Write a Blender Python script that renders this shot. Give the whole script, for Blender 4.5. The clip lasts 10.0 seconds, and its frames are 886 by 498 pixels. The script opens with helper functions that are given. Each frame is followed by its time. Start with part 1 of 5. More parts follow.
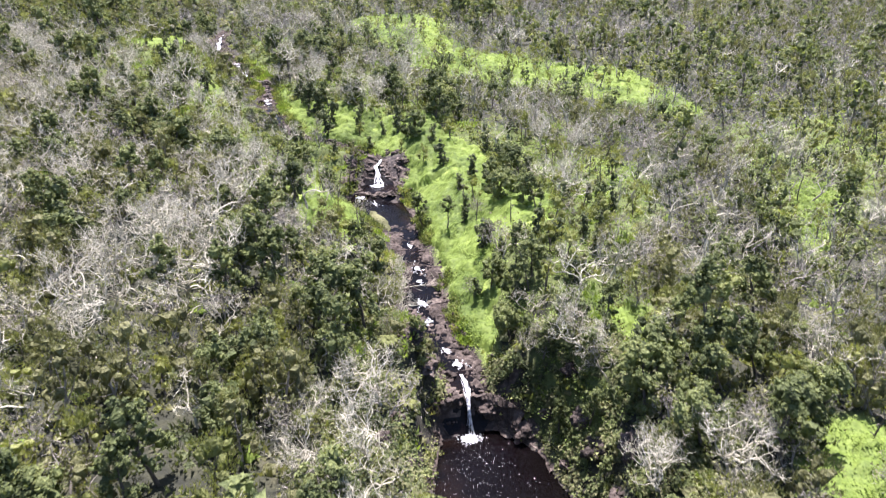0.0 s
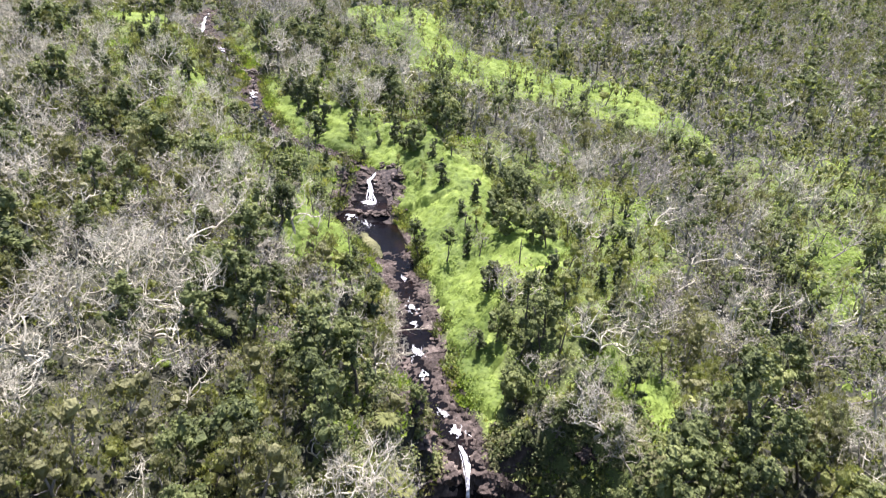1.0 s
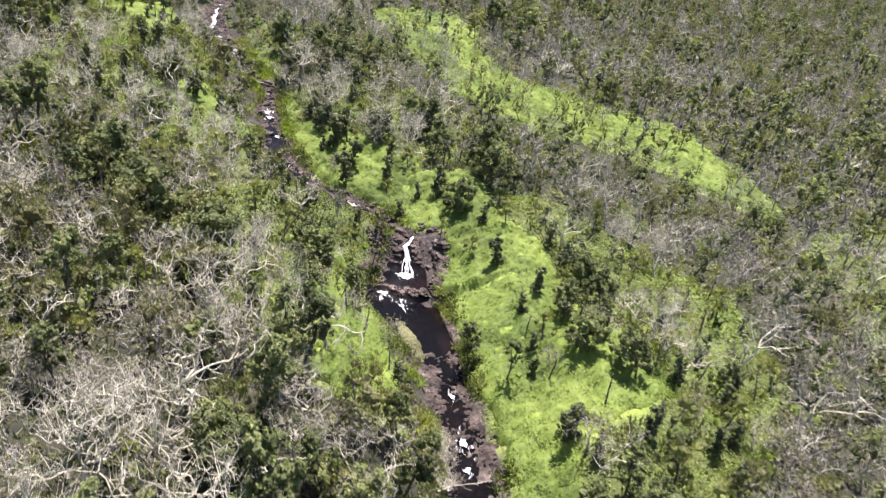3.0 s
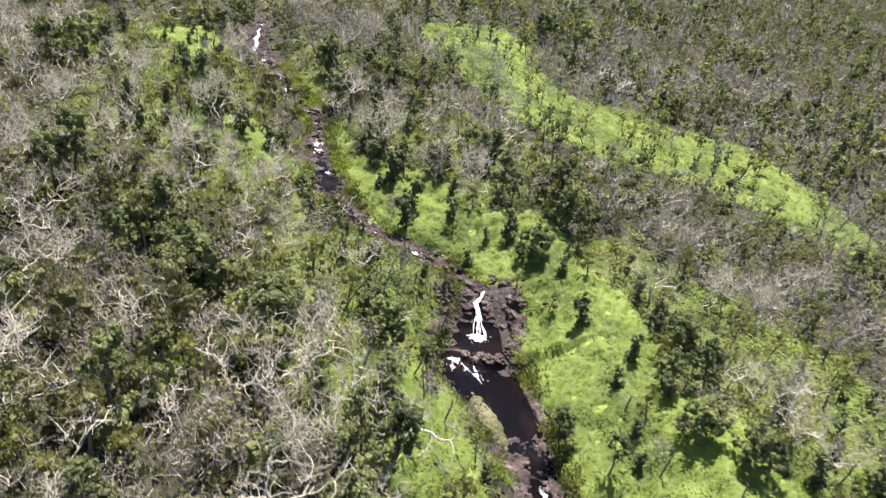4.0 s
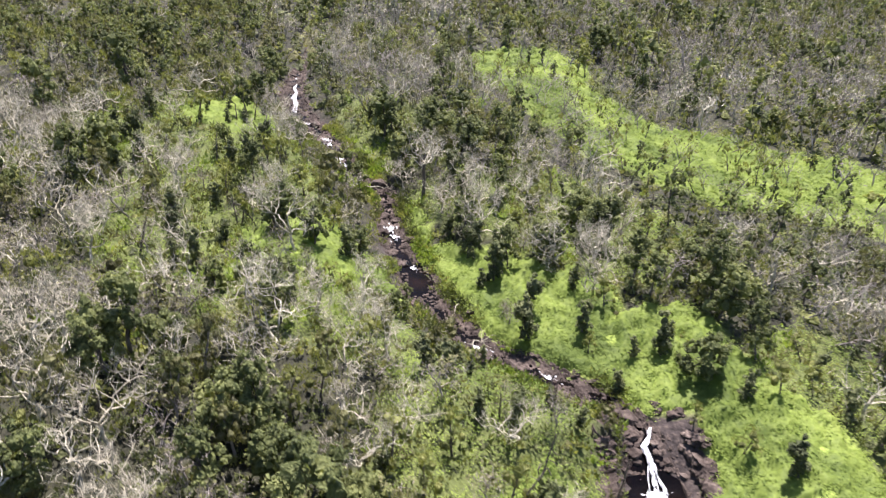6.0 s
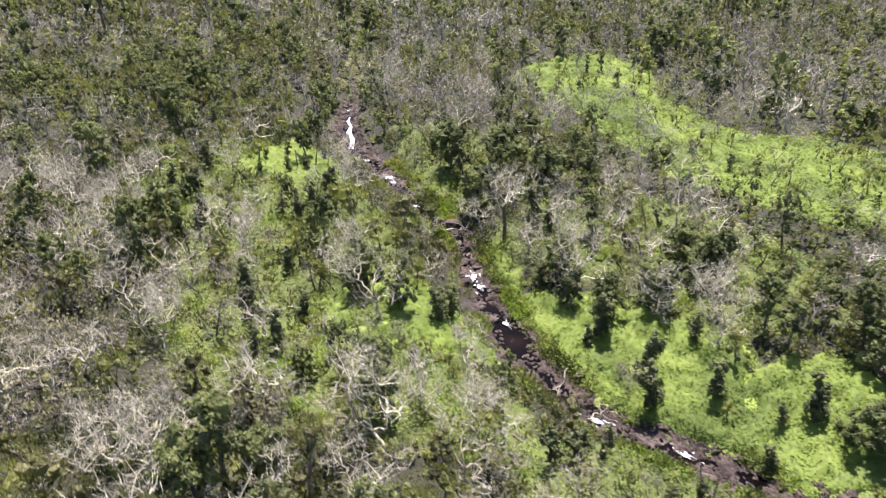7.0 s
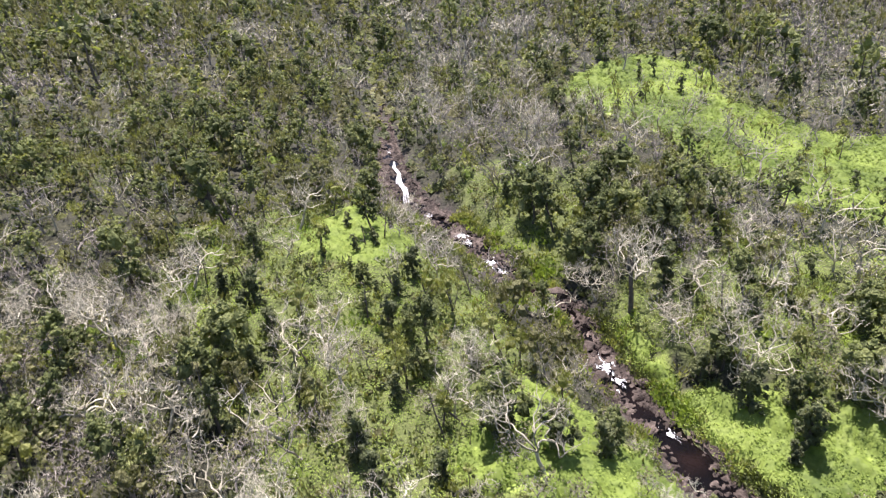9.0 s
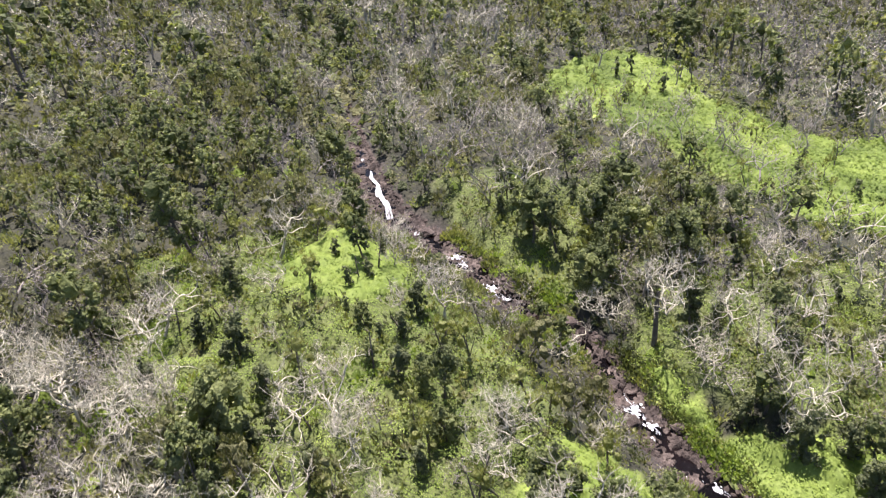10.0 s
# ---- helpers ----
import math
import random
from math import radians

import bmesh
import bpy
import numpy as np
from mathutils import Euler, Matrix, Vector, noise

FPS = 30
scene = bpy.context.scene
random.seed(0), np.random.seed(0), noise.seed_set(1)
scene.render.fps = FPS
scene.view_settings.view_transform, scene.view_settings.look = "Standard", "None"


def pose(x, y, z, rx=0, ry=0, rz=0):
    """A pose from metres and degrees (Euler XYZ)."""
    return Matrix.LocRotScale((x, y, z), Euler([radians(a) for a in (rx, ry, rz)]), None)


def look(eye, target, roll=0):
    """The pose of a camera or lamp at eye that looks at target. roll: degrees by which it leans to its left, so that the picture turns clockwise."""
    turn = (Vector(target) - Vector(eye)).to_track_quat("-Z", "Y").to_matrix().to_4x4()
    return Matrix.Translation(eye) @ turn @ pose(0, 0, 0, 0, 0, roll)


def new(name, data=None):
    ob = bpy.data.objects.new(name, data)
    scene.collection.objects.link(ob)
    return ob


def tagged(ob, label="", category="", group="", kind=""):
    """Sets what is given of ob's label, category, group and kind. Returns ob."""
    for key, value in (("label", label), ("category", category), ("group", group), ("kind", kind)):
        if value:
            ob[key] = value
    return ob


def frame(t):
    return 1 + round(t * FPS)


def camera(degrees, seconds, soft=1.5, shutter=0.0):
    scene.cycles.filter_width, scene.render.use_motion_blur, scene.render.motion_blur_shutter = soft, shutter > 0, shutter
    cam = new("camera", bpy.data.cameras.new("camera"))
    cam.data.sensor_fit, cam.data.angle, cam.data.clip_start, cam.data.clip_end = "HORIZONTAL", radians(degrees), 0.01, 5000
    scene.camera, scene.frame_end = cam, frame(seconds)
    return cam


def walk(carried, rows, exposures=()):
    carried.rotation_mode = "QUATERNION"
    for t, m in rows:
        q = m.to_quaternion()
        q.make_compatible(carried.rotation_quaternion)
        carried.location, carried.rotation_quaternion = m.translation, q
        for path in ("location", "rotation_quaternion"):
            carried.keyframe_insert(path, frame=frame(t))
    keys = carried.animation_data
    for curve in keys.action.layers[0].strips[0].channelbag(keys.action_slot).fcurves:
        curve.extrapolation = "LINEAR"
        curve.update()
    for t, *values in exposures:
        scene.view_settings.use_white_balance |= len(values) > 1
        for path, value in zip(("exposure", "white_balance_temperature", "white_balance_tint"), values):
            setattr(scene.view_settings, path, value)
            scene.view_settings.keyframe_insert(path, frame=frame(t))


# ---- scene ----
cam = camera(67.9, 10.0, 1.3, 0.3)
PATH = [
    (0, (-0.045, -0.467, 43.966), (-0.044, 1.347, 43.125), 0.1),
    (0.5, (-1.967, 4.539, 44.709), (-1.917, 6.35, 43.861), 3.2),
    (1, (-3.765, 9.333, 45.516), (-3.671, 11.133, 44.649), 5.7),
    (1.5, (-5.7, 14.367, 46.175), (-5.56, 16.155, 45.29), 8.1),
    (2, (-7.766, 19.344, 46.869), (-7.601, 21.127, 45.978), 9.9),
    (2.5, (-9.95, 24.252, 47.545), (-9.784, 26.034, 46.652), 10.9),
    (2.7, (-10.814, 26.264, 47.889), (-10.655, 28.046, 46.994), 11.1),
    (3.8, (-16.405, 37.635, 48.702), (-16.33, 39.419, 47.802), 10.4),
    (4, (-17.632, 39.681, 48.789), (-17.576, 41.466, 47.887), 9.9),
    (4.5, (-20.242, 44.262, 49.662), (-20.236, 46.04, 48.747), 8.5),
    (5, (-23.309, 49.033, 50.265), (-23.309, 50.81, 49.349), 7.1),
    (5.2, (-24.585, 50.864, 50.521), (-24.578, 52.643, 49.607), 6.5),
    (6.3, (-31.242, 61.695, 51.329), (-31.273, 63.481, 50.429), 2.0),
    (6.5, (-32.48, 63.403, 51.749), (-32.538, 65.187, 50.848), 0.8),
    (7, (-35.61, 67.72, 52.586), (-35.725, 69.503, 51.688), -1.7),
    (7.5, (-39.077, 72.113, 53.415), (-39.213, 73.896, 52.52), -3.8),
    (8, (-42.274, 76.296, 54.177), (-42.421, 78.081, 53.287), -5.8),
    (8.5, (-45.424, 80.596, 55.023), (-45.56, 82.377, 54.123), -6.9),
    (9, (-48.403, 84.932, 55.738), (-48.488, 86.705, 54.816), -7.0),
    (9.5, (-51.501, 89.319, 56.348), (-51.496, 91.078, 55.394), -6.3),
    (10, (-54.403, 93.873, 57.074), (-54.311, 95.613, 56.09), -5.5),
]
walk(cam, [(t, look(eye, target, roll)) for t, eye, target, roll in PATH],
     exposures=[(0, 2.09, 6120, 21), (2, 1.86, 6330, 20), (4, 1.69, 6450, 20.5), (10, 1.70, 6450, 21.5)])
# ---- world, sun, exposure ----
SUN_EL, SUN_AZ = 71.0, 6.0          # elevation; azimuth from +y towards +x
world = bpy.data.worlds.new("sky")
scene.world = world
world.use_nodes = True
wn = world.node_tree
sky = wn.nodes.new("ShaderNodeTexSky")
sky.sky_type, sky.sun_disc = "NISHITA", False
sky.sun_elevation, sky.sun_rotation = radians(SUN_EL), radians(SUN_AZ)
wn.links.new(sky.outputs[0], wn.nodes["Background"].inputs[0])
wn.nodes["Background"].inputs[1].default_value = 0.075
sun = new("sun", bpy.data.lights.new("sun", "SUN"))
sun.data.energy, sun.data.angle, sun.data.color = 5.0, radians(0.53), (1.0, 0.945, 0.90)
se, sa = radians(SUN_EL), radians(SUN_AZ)
sun.matrix_world = look((math.sin(sa) * math.cos(se) * 300, math.cos(sa) * math.cos(se) * 300, math.sin(se) * 300), (0, 0, 0))


# ---- materials ----
def mat(name):
    m = bpy.data.materials.new(name)
    m.use_nodes = True
    return m, m.node_tree.nodes, m.node_tree.links, m.node_tree.nodes["Principled BSDF"]


def ramp(nodes, stops):
    r = nodes.new("ShaderNodeValToRGB")
    while len(r.color_ramp.elements) < len(stops):
        r.color_ramp.elements.new(0.5)
    for e, (p, c) in zip(r.color_ramp.elements, stops):
        e.position, e.color = p, (*c, 1)
    return r


def noise_at(nodes, links, scale, detail=3.0, coord="Position"):
    g = nodes.new("ShaderNodeNewGeometry")
    n = nodes.new("ShaderNodeTexNoise")
    n.inputs["Scale"].default_value, n.inputs["Detail"].default_value = scale, detail
    links.new(g.outputs[coord], n.inputs["Vector"])
    return n, g


def mixed(nodes, links, fac, a, b, kind="MIX"):
    m = nodes.new("ShaderNodeMix")
    m.data_type, m.blend_type = "RGBA", kind
    for sock, v in ((m.inputs[0], fac), (m.inputs[6], a), (m.inputs[7], b)):
        if isinstance(v, (int, float)):
            sock.default_value = v
        elif isinstance(v, tuple):
            sock.default_value = (*v, 1)
        else:
            links.new(v, sock)
    return m.outputs[2]


def leaf(name, stops, through_light=0.35, patch=0.22, rough=0.65, grain=3.5, vary=0.45, relief=1.0, sheen=0.2):
    """Foliage: each leaf spray has its own shade, each crown its own tint; light passes through."""
    m, nodes, links, b = mat(name)
    big, g = noise_at(nodes, links, patch, 2.0)
    add = nodes.new("ShaderNodeMath")
    add.operation = "MULTIPLY_ADD"
    links.new(g.outputs["Random Per Island"], add.inputs[0])
    add.inputs[1].default_value = vary
    sub = nodes.new("ShaderNodeMath")
    sub.operation = "MULTIPLY_ADD"
    links.new(big.outputs[0], sub.inputs[0])
    sub.inputs[1].default_value, sub.inputs[2].default_value = 1.7, -0.58
    links.new(sub.outputs[0], add.inputs[2])
    small, _ = noise_at(nodes, links, grain, 3.0)
    fine = nodes.new("ShaderNodeMath")
    fine.operation = "MULTIPLY_ADD"
    links.new(small.outputs[0], fine.inputs[0])
    fine.inputs[1].default_value = 1.1
    links.new(add.outputs[0], fine.inputs[2])
    low = nodes.new("ShaderNodeMath")
    low.operation = "SUBTRACT"
    links.new(fine.outputs[0], low.inputs[0])
    low.inputs[1].default_value = 0.55
    r = ramp(nodes, stops)
    links.new(low.outputs[0], r.inputs[0])
    links.new(r.outputs[0], b.inputs["Base Color"])
    bp = nodes.new("ShaderNodeBump")
    bp.inputs["Strength"].default_value, bp.inputs["Distance"].default_value = relief, 0.35
    links.new(small.outputs[0], bp.inputs["Height"])
    links.new(bp.outputs[0], b.inputs["Normal"])
    b.inputs["Roughness"].default_value = rough
    b.inputs["Specular IOR Level"].default_value = sheen
    tr = nodes.new("ShaderNodeBsdfTranslucent")
    links.new(mixed(nodes, links, 1.0, r.outputs[0], (1.25, 1.3, 0.6), "MULTIPLY"), tr.inputs[0])
    mx = nodes.new("ShaderNodeMixShader")
    mx.inputs[0].default_value = through_light
    links.new(b.outputs[0], mx.inputs[1])
    links.new(tr.outputs[0], mx.inputs[2])
    links.new(mx.outputs[0], nodes["Material Output"].inputs[0])
    return m


def grained(name, stops, scale, rough=0.9, bump=0.3, fine=9.0, patch=0.25):
    """Bark, stone or soil: a blotchy colour at two scales and a fine relief."""
    m, nodes, links, b = mat(name)
    n, g = noise_at(nodes, links, scale, 5.0)
    big, _ = noise_at(nodes, links, patch, 2.0)
    s = nodes.new("ShaderNodeMath")
    s.operation = "MULTIPLY_ADD"
    links.new(n.outputs[0], s.inputs[0])
    s.inputs[1].default_value = 0.6
    links.new(big.outputs[0], s.inputs[2])
    sub = nodes.new("ShaderNodeMath")
    sub.operation = "MULTIPLY_ADD"
    links.new(s.outputs[0], sub.inputs[0])
    sub.inputs[1].default_value, sub.inputs[2].default_value = 1.5, -0.7
    r = ramp(nodes, stops)
    links.new(sub.outputs[0], r.inputs[0])
    links.new(r.outputs[0], b.inputs["Base Color"])
    b.inputs["Roughness"].default_value = rough
    bp = nodes.new("ShaderNodeBump")
    bp.inputs["Strength"].default_value, bp.inputs["Distance"].default_value = bump, 0.1
    f, _ = noise_at(nodes, links, fine, 6.0)
    links.new(f.outputs[0], bp.inputs["Height"])
    links.new(bp.outputs[0], b.inputs["Normal"])
    return m


LEAF_GREEN = leaf("ohia_leaf", [(0.0, (0.034, 0.045, 0.018)), (0.4, (0.093, 0.114, 0.041)), (0.8, (0.184, 0.210, 0.076)), (1.0, (0.285, 0.304, 0.120))], 0.38, sheen=0.25)
LEAF_OLIVE = leaf("olive_leaf", [(0.0, (0.056, 0.058, 0.028)), (0.5, (0.130, 0.132, 0.060)), (1.0, (0.225, 0.222, 0.108))], 0.34)
LEAF_DARK = leaf("shrub_leaf", [(0.0, (0.040, 0.052, 0.023)), (0.5, (0.088, 0.105, 0.043)), (1.0, (0.165, 0.180, 0.078))], 0.30, sheen=0.3)
FERN = leaf("fern_frond", [(0.0, (0.098, 0.146, 0.030)), (0.5, (0.198, 0.266, 0.056)), (1.0, (0.282, 0.345, 0.086))], 0.45, 0.12, 0.65, 1.9, 0.16, 0.22)
LEAF_LIGHT = leaf("young_leaf", [(0.0, (0.090, 0.102, 0.036)), (0.5, (0.180, 0.196, 0.068)), (1.0, (0.290, 0.300, 0.110))], 0.40)
BARK = grained("dark_bark", [(0.0, (0.03, 0.025, 0.02)), (0.6, (0.09, 0.075, 0.06)), (1.0, (0.18, 0.16, 0.14))], 3.0)
BONE = grained("weathered_bark", [(0.0, (0.17, 0.157, 0.114)), (0.5, (0.345, 0.323, 0.243)), (1.0, (0.56, 0.533, 0.415))], 2.0, 0.85)
TWIG = grained("twig_bark", [(0.0, (0.140, 0.124, 0.107)), (0.5, (0.238, 0.213, 0.187)), (1.0, (0.342, 0.311, 0.275))], 1.0, 0.9)
ROCK = grained("basalt", [(0.0, (0.016, 0.012, 0.010)), (0.5, (0.050, 0.039, 0.033)), (0.8, (0.105, 0.083, 0.070)), (1.0, (0.18, 0.15, 0.125))], 2.6, 0.85, 0.9, 7.0, 0.6)
ROCK.node_tree.nodes["Principled BSDF"].inputs["Specular IOR Level"].default_value = 0.2

# ground: litter and moss under the trees, fern green on the clearings, rock along the stream
GROUND, gn, gl, gb = mat("forest_ground")
att_m, att_r = gn.new("ShaderNodeAttribute"), gn.new("ShaderNodeAttribute")
att_m.attribute_name, att_r.attribute_name = "clearing", "stony"
n1, _ = noise_at(gn, gl, 0.9, 6.0)
n2, _ = noise_at(gn, gl, 2.2, 5.0)
# litter darker than its own tone: shade between the trees put into the colour
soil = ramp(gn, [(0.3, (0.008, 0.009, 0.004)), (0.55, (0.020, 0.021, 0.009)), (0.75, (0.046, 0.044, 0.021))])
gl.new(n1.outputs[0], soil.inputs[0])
moss = ramp(gn, [(0.3, (0.14, 0.19, 0.034)), (0.6, (0.215, 0.285, 0.052)), (0.8, (0.285, 0.345, 0.075))])
gl.new(n2.outputs[0], moss.inputs[0])
stone = ramp(gn, [(0.3, (0.012, 0.009, 0.008)), (0.55, (0.036, 0.028, 0.025)), (0.75, (0.085, 0.066, 0.055))])
gl.new(n2.outputs[0], stone.inputs[0])
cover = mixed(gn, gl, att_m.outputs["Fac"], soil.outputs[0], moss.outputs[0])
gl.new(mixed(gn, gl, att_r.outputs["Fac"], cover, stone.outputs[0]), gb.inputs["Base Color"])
gb.inputs["Roughness"].default_value = 0.95
gbp = gn.new("ShaderNodeBump")
gbp.inputs["Strength"].default_value, gbp.inputs["Distance"].default_value = 0.8, 0.25
gl.new(n2.outputs[0], gbp.inputs["Height"])
gl.new(gbp.outputs[0], gb.inputs["Normal"])

WATER, wan, wal, wb = mat("stream_water")
deep, _ = noise_at(wan, wal, 0.22, 2.0)
shoal = ramp(wan, [(0.52, (0.0020, 0.0014, 0.0015)), (0.75, (0.0095, 0.0052, 0.0040))])
wal.new(deep.outputs[0], shoal.inputs[0])
wal.new(shoal.outputs[0], wb.inputs["Base Color"])
wb.inputs["Roughness"].default_value = 0.03
wb.inputs["IOR"].default_value, wb.inputs["Specular IOR Level"].default_value = 1.33, 0.22
rip, _ = noise_at(wan, wal, 4.0, 4.0)
chop, _ = noise_at(wan, wal, 6.5, 2.0)
crest = wan.new("ShaderNodeMath")          # sparse steep wavelets that catch the sun
crest.operation = "SUBTRACT"
crest.use_clamp = True
wal.new(chop.outputs[0], crest.inputs[0])
crest.inputs[1].default_value = 0.60
swell = wan.new("ShaderNodeMath")
swell.operation = "MULTIPLY_ADD"
wal.new(crest.outputs[0], swell.inputs[0])
swell.inputs[1].default_value = 3.5
wal.new(rip.outputs[0], swell.inputs[2])
wbp = wan.new("ShaderNodeBump")
wbp.inputs["Strength"].default_value, wbp.inputs["Distance"].default_value = 0.8, 0.07
wal.new(swell.outputs[0], wbp.inputs["Height"])
wal.new(wbp.outputs[0], wb.inputs["Normal"])

FOAM, fon, fol, fb = mat("white_water")
fnz, _ = noise_at(fon, fol, 3.0, 5.0)
fr = ramp(fon, [(0.38, (0.22, 0.235, 0.26)), (0.64, (0.78, 0.79, 0.80))])
fol.new(fnz.outputs[0], fr.inputs[0])
fol.new(fr.outputs[0], fb.inputs["Base Color"])
fb.inputs["Roughness"].default_value = 0.55
fbp = fon.new("ShaderNodeBump")
fbp.inputs["Strength"].default_value, fbp.inputs["Distance"].default_value = 0.8, 0.15
fol.new(fnz.outputs[0], fbp.inputs["Height"])
fol.new(fbp.outputs[0], fb.inputs["Normal"])

# ---- plan ----
rng = np.random.default_rng(7)
# the stream's course: x, y, water level, half width
COURSE = np.array([
    (10.5, -60, -1.0, 2.6), (9.0, 4, 0.1, 2.8), (7.6, 20, 0.4, 3.6),
    (6.5, 30, 0.5, 5.0), (5.4, 40, 0.5, 6.5), (4.2, 46, 0.5, 6.0), (2.7, 50.4, 0.6, 3.6), (2.3, 52.3, 4.0, 2.4),
    (1.6, 56, 4.4, 2.6), (-0.9, 61, 4.9, 2.3), (-2.4, 66, 5.7, 2.8), (-2.6, 69.5, 5.8, 2.8), (-3.2, 75, 6.4, 2.6), (-4.9, 81.5, 7.1, 2.4),
    (-6.8, 86.5, 7.7, 3.4), (-9.2, 91.5, 7.75, 4.3), (-10.6, 94.6, 7.8, 4.9), (-10.5, 96.4, 8.8, 3.4), (-10.5, 99.8, 8.9, 3.0), (-11.0, 103.6, 11.2, 1.4),
    (-13.3, 106.8, 11.7, 1.7), (-17.8, 109.2, 12.0, 1.8), (-25.3, 113.4, 12.4, 1.7), (-31.0, 121.5, 12.9, 2.1),
    (-35.9, 134.5, 14.1, 1.9), (-38.4, 145, 15.2, 1.5), (-43.0, 150.5, 15.9, 1.7), (-49.6, 161, 17.5, 2.1),
    (-56.7, 171.5, 19.1, 2.1), (-58.8, 178.5, 20.5, 2.0), (-60.3, 188, 21.0, 1.4), (-62.0, 206, 22.0, 0.6), (-70.0, 260, 27.0, 0.5)])

CLEARINGS = [
    [(-27, 119), (-21, 112), (-14, 108), (-8, 102), (-5, 93), (-3, 84), (-.5, 75), (0.5, 66), (1.5, 60), (4.5, 56), (6, 60), (5, 66), (6.5, 72), (13, 75),
     (15, 81), (13, 88), (9, 91), (8, 98), (5.5, 105), (0, 110), (-2.5, 118), (-9, 118), (-15.6, 114), (-20, 115)],
    [(-29, 207), (-26, 214), (-9, 230), (2, 218), (-2, 199), (6, 193), (12, 183), (30, 178), (47, 180), (50, 165), (56, 141), (49, 132), (40, 137),
     (34, 146), (22, 150), (10, 148), (-3, 157), (-11, 170), (-20, 187)],
    [(-24, 94), (-19, 97), (-13.5, 90), (-11, 77), (-9, 72), (-15, 70), (-17.5, 72), (-18.4, 79), (-21.5, 83)],
    [(-65, 158), (-60, 159), (-56, 155), (-55, 149), (-60, 147), (-65, 147), (-68, 152)],
    [(-51, 122), (-46, 129), (-42, 129), (-37, 124), (-33, 119), (-39, 117), (-45, 116), (-51, 119)],
    [(-37, 138.5), (-33, 139), (-31, 131), (-20, 127), (-10, 121), (-14, 110), (-24, 111), (-29, 117), (-33, 125)],
    [(27, 37.5), (32, 42.5), (36, 40), (31, 31), (24, 31)],
    [(17, 57), (21, 59), (20, 52), (16, 51)],
    [(57, 99), (60, 92), (50, 77), (46, 80)],
]


# half-open ground: ferns between scattered trees
HALF_OPEN = [
    [(5, 58), (14, 62), (22, 72), (31, 85), (31, 100), (20, 112), (8, 118), (0, 112), (8, 98), (13, 88), (15, 81), (13, 75), (6, 72)],
    [(-10, 76), (-10, 90), (-14, 98), (-16, 105), (-26, 110), (-33, 106), (-34, 90), (-29, 81), (-20, 74)],
    [(-52, 118), (-44, 131), (-48, 145), (-56, 157), (-66, 162), (-84, 157), (-82, 140), (-72, 130), (-66, 118), (-60, 109), (-48, 107)],
    [(45, 72), (70, 95), (92, 130), (75, 142), (56, 130), (48, 100)],
    [(-36, 139), (-20, 128), (-8, 121), (2, 125), (4, 140), (-8, 152), (-24, 150), (-33, 147)],
    [(8, 46), (14, 43), (20, 50), (22, 62), (14, 63), (9, 56)],
    [(-50, 175), (-38, 176), (-26, 167), (-27, 150), (-38, 150), (-46, 158)],
    [(-50, 104), (-33, 104), (-31, 112), (-38, 117), (-50, 116)],
]


# where the forest is mostly bare and grey, and where it is thick and green: x, y
DRY_NEAR = [(-46, 77), (-29, 59), (-30, 49), (18, 118), (25, 109), (35, 109), (35, 87), (22, 69), (60, 89), (-5, 38), (11, 53), (36, 52), (-61, 108), (-57, 117), 
            (-46, 114), (-35, 96), (-25, 86), (-23, 76), (-55, 99), (-67, 106), (-8, 137), (-52, 124), (-53, 108), (-49, 129), (-21, 133), (-63, 131), (-20, 144), (-30, 143), (-78, 131)]
DRY_FAR = [(-87, 146), (3, 200), (55, 116), (59, 228), (125, 248), (79, 287), (73, 216), (-46, 182), (-38, 177), (24, 214), (30, 257), (-106, 218), (-44, 191), (28, 225), (-49, 224)]
LUSH = [(-40, 91), (-13, 63), (-10, 51), (-15, 43), (-11, 38), (-26, 36), (-24, 30), (-17, 29), (-20, 59), (0, 115), (24, 58), (17, 43), (28, 43), (13, 46), (-37, 83), (-33, 163), (-3, 157), (1, 139), (10, 110), (35, 130),
        (-47, 81), (-36, 73), (-51, 91), (-112, 180), (-93, 169), (-89, 188), (-74, 170), (-49, 165), (-25, 164), (-22, 123), (-4, 129), (-86, 172), (-64, 232), (-34, 155), (-28, 156), (-50, 172), (-49, 135), (-29, 129)]


def near_any(spots, x, y, reach):
    """1 at any of the spots, fading to 0 over the reach."""
    out = np.zeros(np.shape(x))
    for a, b in spots:
        out = np.maximum(out, np.exp(-((x - a) ** 2 + (y - b) ** 2) / (reach * reach)))
    return out


def inside(poly, x, y):
    p, hit = np.array(poly, float), np.zeros(np.shape(x), bool)
    for (ax, ay), (bx, by) in zip(p, np.roll(p, -1, 0)):
        cross = (ay > y) != (by > y)
        hit ^= cross & (x < (bx - ax) * (y - ay) / (by - ay + 1e-12) + ax)
    return hit


def clearing(x, y):
    hit = np.zeros(np.shape(x), bool)
    for poly in CLEARINGS:
        hit |= inside(poly, x, y)
    return hit


def half_open(x, y):
    hit = np.zeros(np.shape(x), bool)
    for poly in HALF_OPEN:
        hit |= inside(poly, x, y)
    return hit


def bare_rock(x, y):
    """The open rock beside the upper waterfall."""
    return ((x + 8.5) / 2.9) ** 2 + ((y - 102.0) / 4.2) ** 2 < 1 + 0.25 * wave(x, y, 3.0, 77)


